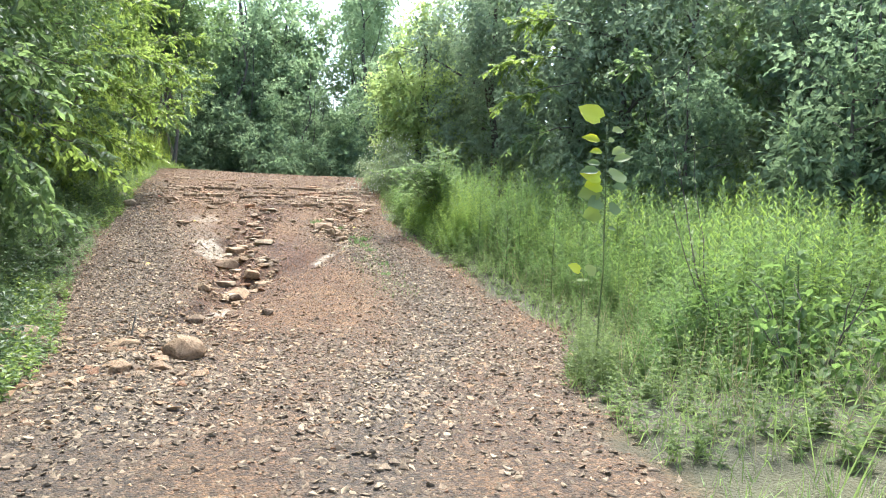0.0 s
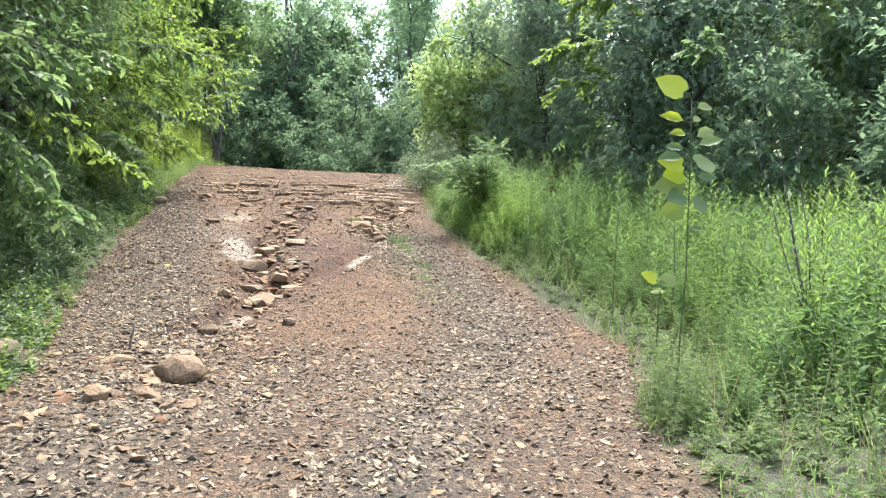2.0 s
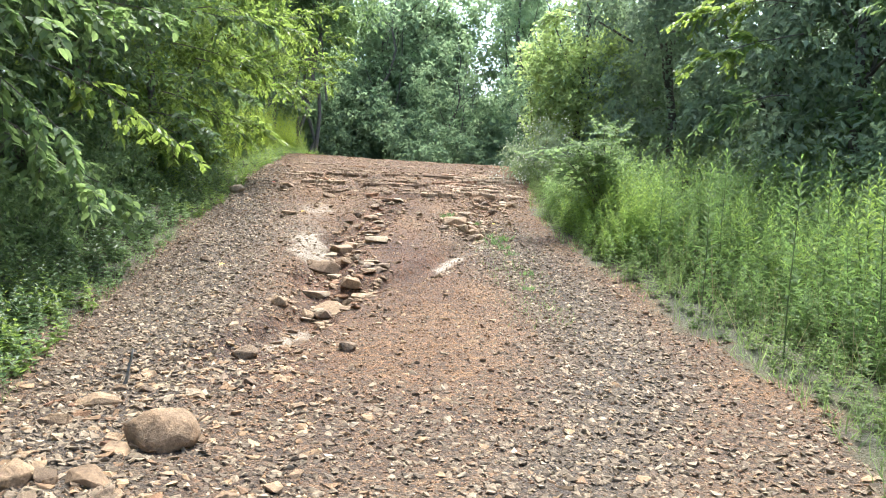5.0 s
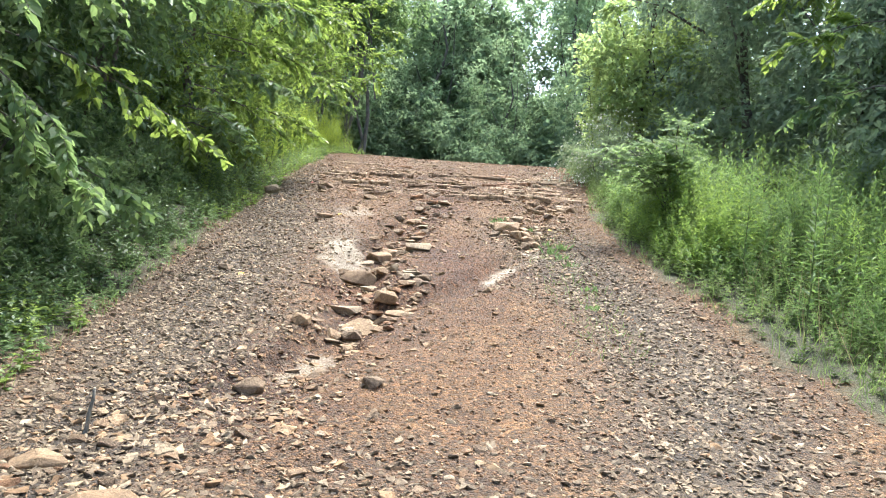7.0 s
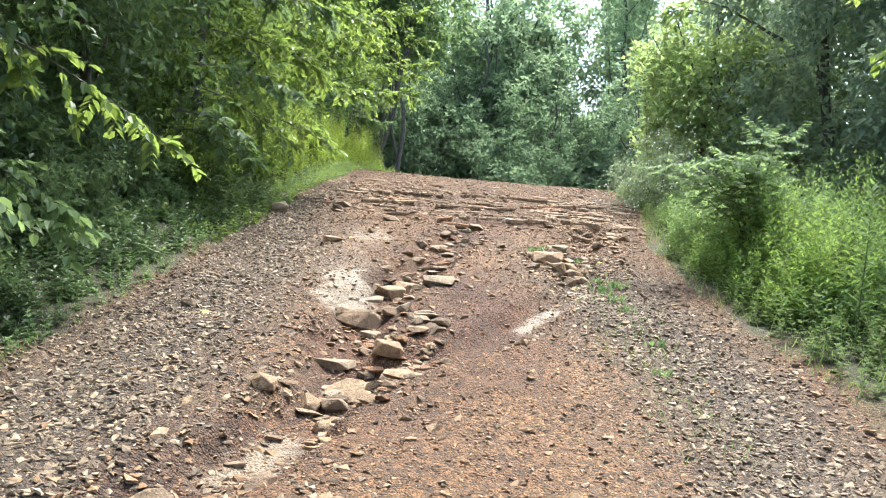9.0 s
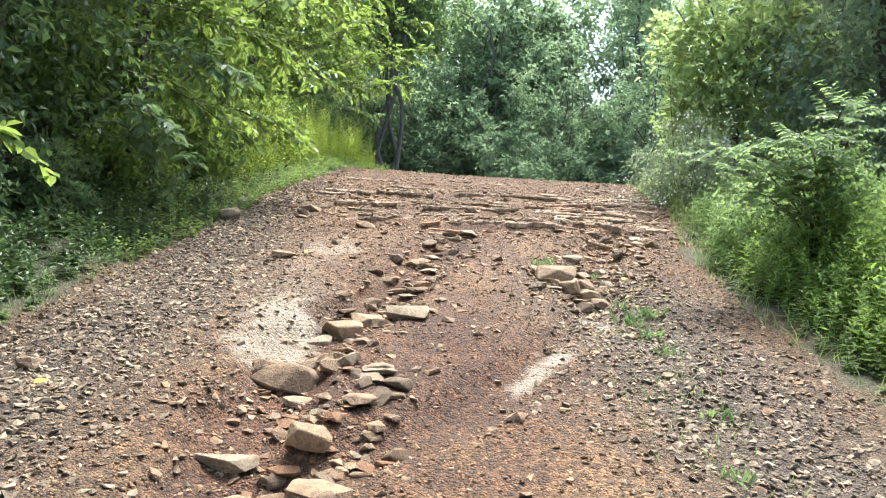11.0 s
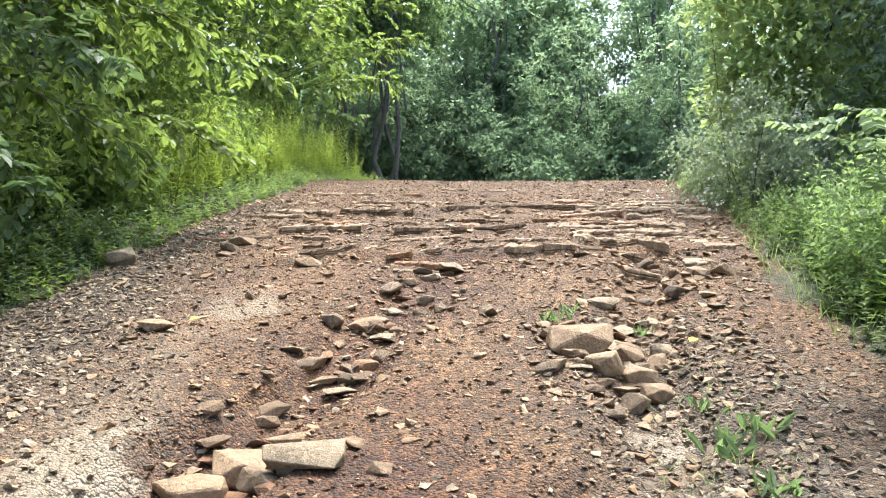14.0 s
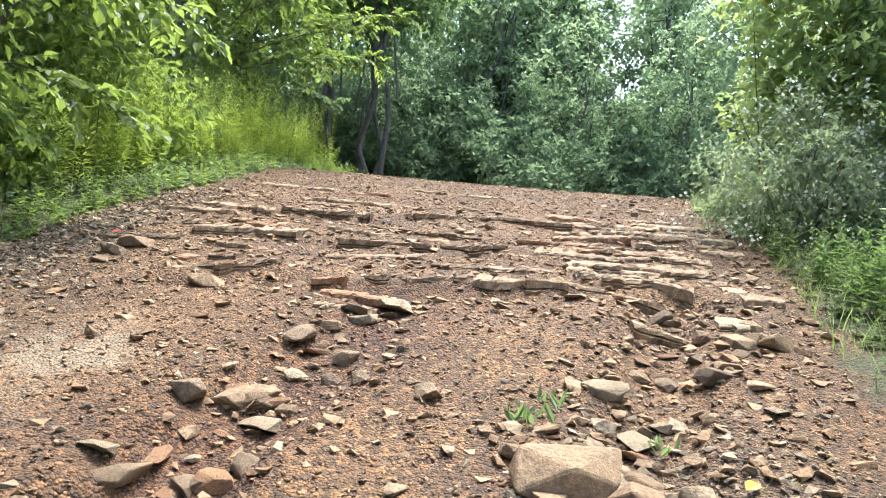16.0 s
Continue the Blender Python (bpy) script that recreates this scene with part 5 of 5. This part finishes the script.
def compound_sapling(x, y, tips, seed, label, mat):
    """Long arching stems set with feather-like leaves, each of many paired leaflets."""
    rng = np.random.default_rng(seed)
    root = new("arching_sapling")
    foot = np.array([x, y, float(ground_z(x, y))])
    root.location = foot
    for tip in tips:
        end = np.array(tip) - foot
        s_ = np.linspace(0, 1, 9)[:, None]
        line = np.concatenate((end[:2] * s_ ** 1.5, (end[2] + 0.12) * np.sin(s_ * 1.75) / math.sin(1.75) - 0.05 - 0.07 * s_), 1) + rng.normal(0, 0.012, (9, 3))
        stem = part_np("stem", *tube(line, np.linspace(0.013, 0.004, 9), 6), BARK, root, smooth=True)
        head = unit(line[-1] - line[5])
        across = unit(np.cross(head, (0, 0, 1.0)))
        for k in range(11):
            t = 3.2 + 4.8 * k / 10
            p0 = np.array([np.interp(t, range(9), line[:, j]) for j in range(3)])
            d = unit(head * (0.6 + 0.6 * (k == 10)) + across * (0.9 if k % 2 else -0.9) * (k < 10) + (0, 0, rng.uniform(-0.35, 0.5)) + rng.normal(0, 0.25, 3))
            size = rng.uniform(0.26, 0.42)
            spine = bent(p0, p0 + d * size + (0, 0, -0.05), rng, 0.08, 0.02, 6)
            s_ = np.repeat(np.linspace(0.7, 4.9, 9), 2)
            base = np.stack([np.interp(s_, range(6), spine[:, j]) for j in range(3)], -1)
            wing = unit(np.cross(d, (0, 0, 1.0)))
            out = wing[None] * np.where(np.arange(18) % 2, 1, -1)[:, None] + d[None] * 0.45 - np.array([0, 0, 0.3]) + rng.normal(0, 0.14, (18, 3))
            ll = np.repeat(0.088 - 0.0035 * np.arange(9), 2) * rng.uniform(0.9, 1.1, 18)
            lf = leaves(base, out, np.array([0, -0.4, 1.0]) + rng.normal(0, 0.3, (18, 3)), ll, ll * 0.3, LEAF6)
            part_np("feather_leaf", *join([lf, tube(spine, np.linspace(0.003, 0.0015, 6), 4)]), mat, stem)
    return tagged(root, label, "sapling")


rng = np.random.default_rng(809)
TIPS = [(x, 16.2 + 0.8 * rng.random() + 0.25 * (i % 3), 2.24 + 0.36 * (x - 1.0) + rng.normal(0, 0.06) - 0.2 * (i % 3)) for i, x in enumerate(np.linspace(1.3, 2.7, 13))]
compound_sapling(2.6, 17.7, TIPS, 811, "low spreading sapling with tiers of feathery green leaves over the verge", LEAF_GREEN)


def tall_weed(x, y, height, seed, mat, label, whorls=6, per=7, leaf=0.2, name="tall_weed", lean=(0.0, 0.0), width=0.12, start=0.3, lift=0.35):
    """One stem with whorls of long leaves, closest at its top."""
    rng = np.random.default_rng(seed)
    root = new(name)
    root.location = (x, y, float(ground_z(x, y)))
    line = bent((0, 0, -0.05), (lean[0], lean[1], height), rng, 0, 0.03, 7)
    part_np("stem", *tube(line, np.linspace(0.009, 0.003, 7), 5), STEM, root, smooth=True)
    n = whorls * per
    t = start + (1 - start) * ((np.arange(n) + rng.random(n)) / n) ** 0.85
    p0 = np.stack([np.interp(t * 6, range(7), line[:, j]) for j in range(3)], -1)
    a = np.arange(n) * 2.4 + rng.normal(0, 0.4, n)
    d = np.stack([np.cos(a), np.sin(a), lift + 1.0 * t ** 4 + rng.normal(0, 0.3, n)], -1)
    ll = leaf * rng.uniform(0.7, 1.15, n) * (1.15 - 0.55 * t)
    chunks = [leaves(p0, d, np.tile((0, 0, 1.0), (n, 1)), ll, ll * width, LEAF6)]
    part_np("leaves", *join(chunks), mat, root)
    return tagged(root, label, "weed", "tall weeds above the meadow")


for i, (x, y, h, mat) in enumerate(((5.75, 9.0, 2.75, LEAF_MID), (6.6, 9.3, 2.4, LEAF_MID), (4.7, 8.6, 1.9, WEED), (5.4, 8.3, 1.95, WEED), (6.0, 8.0, 1.9, WEED), (3.3, 10.8, 1.85, WEED), (3.9, 10.4, 1.8, WEED), (3.0, 12.5, 1.7, WEED), (2.95, 14.6, 1.5, WEED), (3.5, 13.6, 1.8, WEED), (4.2, 12.2, 1.9, WEED), (4.6, 11.0, 1.9, WEED), (4.4, 6.6, 1.3, WEED), (4.0, 6.2, 1.1, WEED), (4.9, 7.4, 1.7, WEED))):
    tall_weed(x, y, h, 820 + i, mat, "tall weed with whorls of narrow leaves", 9, 7, 0.17, start=0.2)

# clumps of goldenrod, each of a few leafy stems
def goldenrod(seed, mat, label, group, height=1.4, stems=4, leaf=0.115):
    rng = np.random.default_rng(seed)
    root = new("goldenrod")
    for k in range(stems):
        h = height * rng.uniform(0.62, 1.0)
        a = 6.28 * k / stems + rng.uniform(0, 1)
        foot = np.array([math.cos(a), math.sin(a), 0]) * 0.06
        line = bent(foot - (0, 0, 0.05), foot * 3.2 + (rng.normal(0, 0.05), rng.normal(0, 0.05), h), rng, 0, 0.03, 6)
        stem = part_np("stem", *tube(line, np.linspace(0.005, 0.002, 6), 4), STEM, root, smooth=True)
        n = int(48 * h)
        t = 0.15 + 0.85 * (np.arange(n) + rng.random(n)) / n
        p0 = np.stack([np.interp(t * 5, range(6), line[:, j]) for j in range(3)], -1)
        a = np.arange(n) * 2.4 + rng.normal(0, 0.3, n)
        d = np.stack([np.cos(a), np.sin(a), 0.25 + 1.3 * t ** 5 + rng.normal(0, 0.2, n)], -1)
        ll = leaf * rng.uniform(0.75, 1.15, n) * (1.1 - 0.5 * t ** 3)
        tagged(part_np("leaves", *leaves(p0, d, np.tile((0, 0, 1.0), (n, 1)), ll, ll * 0.13, LEAF6), mat, stem), kind="stuff")
    return tagged(root, label, "goldenrod", group)


PLANTS = [goldenrod(900 + i, mat, "clump of leafy green goldenrod stems in the meadow", "goldenrod in the meadow", h) for i, (mat, h) in enumerate(((WEED, 1.45), (GOLD_GREEN, 1.5), (GOLD_GREEN, 1.35), (WEED, 1.3)))]
rng = np.random.default_rng(905)
k = 0
while k < 200:
    x, y = rng.uniform(2.2, 9.5), rng.uniform(6.8, 19.5)
    off = x - float(edges(y)[1])
    if off < (0.5 if y < 15 else 1.2) or rng.random() > (1.0 if off < 3 else 0.5):
        continue
    size = (min(1.22, 0.45 + 0.55 * (off - 0.4)) if y < 15 else min(0.85, 0.4 + 0.3 * off)) * rng.uniform(0.78, 1.15)
    if k < 4:
        stand(PLANTS[k], x, y, rng.uniform(0, 360), size)
    else:
        again(PLANTS[int(rng.integers(0, 4))], x, y, rng.uniform(0, 360), size)
    k += 1
# Bank clumps in the lit leaf colour.
SUNNY = [goldenrod(910 + i, GOLD_SUNLIT, "clump of sunlit yellow-green goldenrod on the bank", "goldenrod on the bank", h) for i, h in enumerate((1.3, 1.1))]
k = 0
while k < 70:
    y = rng.uniform(21.5, 30.5)
    x = float(edges(y)[0]) - rng.uniform(0.45, 2.0)
    size = rng.uniform(0.55, 1.1)
    if k < 2:
        stand(SUNNY[k], x, y, rng.uniform(0, 360), size)
    else:
        again(SUNNY[k % 2], x, y, rng.uniform(0, 360), size)
    k += 1

# a leggy plant with pale buds, and a pale-leaved bush by the verge
leggy = new("dry_stalk")
leggy.location = (3.95, 7.3, float(ground_z(3.95, 7.3)))
rng = np.random.default_rng(840)
for i, (top, h) in enumerate((((-0.62, 0.1), 2.75), ((-0.3, 0.15), 2.55), ((-0.5, -0.1), 2.0), ((-0.75, 0.0), 2.2))):
    line = bent((0.03 * i, 0, -0.05), (top[0], top[1], h), rng, 0.02, 0.05, 9)
    part_np("stalk", *tube(line, np.linspace(0.009, 0.002, 9), 5), BARK, leggy, smooth=True)
    t = rng.uniform(3.5, 8, 26)
    base = np.stack([np.interp(t, range(9), line[:, j]) for j in range(3)], -1)
    ll = rng.uniform(0.03, 0.07, 26)
    v, f = leaves(base, rng.normal(0, 0.7, (26, 3)) + (0, 0, 0.9), rng.normal(size=(26, 3)), ll, ll * 0.3, LEAF6)
    k = len(v) // 26
    for j in range(26):
        part_np("bud", v[j * k:j * k + k], f[:len(f) // 26], LEAF_SILVER, leggy)
tagged(leggy, "leggy brown stalks with small pale leaves standing in the meadow", "weed")
stand(shrub("pale_bush", 1.0, 0.75, 841, WEED, "bush with oval pale green leaves at the verge", clumps=60, per=16, clump_r=0.32, leaf=0.10, leaf_w=0.3, shape=LEAF6), 4.1, 5.9)
stand(shrub("pale_bush", 0.8, 0.6, 842, WEED, "small bush with oval pale green leaves at the verge", clumps=40, per=16, clump_r=0.3, leaf=0.09, leaf_w=0.3, shape=LEAF6), 3.9, 6.9)

# tall pale shoot before the far gap
tall_weed(1.75, 23.6, 2.9, 850, LEAF_VINE, "tall pale green shoot with drooping leaves above the shrub", 11, 7, 0.3, "leafy_shoot", (-0.35, 0), 0.17, 0.35, -0.3)

# small weeds on the track and fallen leaves
def tuft(x, y, h, seed):
    rng = np.random.default_rng(seed)
    root = new("weed_tuft")
    root.location = (x, y, float(ground_z(x, y)))
    for _ in range(14):
        d = np.array([[rng.normal(0, 0.7), rng.normal(0, 0.7), 1.0]])
        part_np("leaf", *leaves(rng.normal(0, 0.05, (1, 3)) * (1, 1, 0), d, rng.normal(size=(1, 3)), h * rng.uniform(0.6, 1.1), h * 0.13, LEAF6), LEAF_MID, root)
    return tagged(root, "small green weed growing in the gravel", "weed", "weeds on the track")


for i, (x, y, h) in enumerate(((0.66, 15.9, 0.15), (0.78, 15.55, 0.13), (-0.28, 17.7, 0.12), (-0.15, 17.95, 0.09), (0.35, 17.9, 0.09), (0.58, 16.4, 0.1), (0.82, 16.1, 0.14), (0.9, 15.2, 0.1), (1.1, 14.1, 0.1), (1.05, 13.3, 0.09))):
    tuft(x, y, h, 860 + i)


def leaf_paint(name, c):
    m, nodes, links, p = material(name)
    n = noise_tex(nodes, links, 40, 4)
    links.new(ramp(nodes, links, n, ((0.3, tuple(k * 0.7 for k in c)), (0.7, c))), p.inputs["Base Color"])
    p.inputs["Roughness"].default_value = 0.6
    return m


for x, y, c, lab in ((-2.84, 17.33, (0.75, 0.42, 0.03), "yellow fallen leaf on the clay"), (-2.9, 13.2, (0.75, 0.42, 0.03), "yellow fallen leaf on the gravel"), (-4.2, 20.3, (0.5, 0.07, 0.03), "red fallen leaf on the gravel"), (0.62, 17.35, (0.7, 0.45, 0.05), "yellow fallen leaf among stones")):
    ob = new("fallen_leaf", mesh_from("fallen_leaf", *leaves(np.zeros((1, 3)), np.array([[0.6, 0.6, 0.25]]), np.array([[0, -0.4, 1.0]]), 0.09, 0.032, LEAF6), leaf_paint("fallen_leaf", c)))
    ob.location = (x, y, float(ground_z(x, y)) + 0.03)
    tagged(ob, lab, "leaf", "fallen leaves")

# a dead stick standing in the gravel
stick = part_np("stick", *tube(bent((0, 0, -0.03), (0.05, 0.02, 0.27), np.random.default_rng(870), 0, 0.08, 6), np.linspace(0.014, 0.008, 6), 6), BARK_PALE, smooth=True)
stick.location = (-2.12, 8.95, float(ground_z(-2.12, 8.95)))
tagged(stick, "short dead stick standing up in the gravel", "stick")
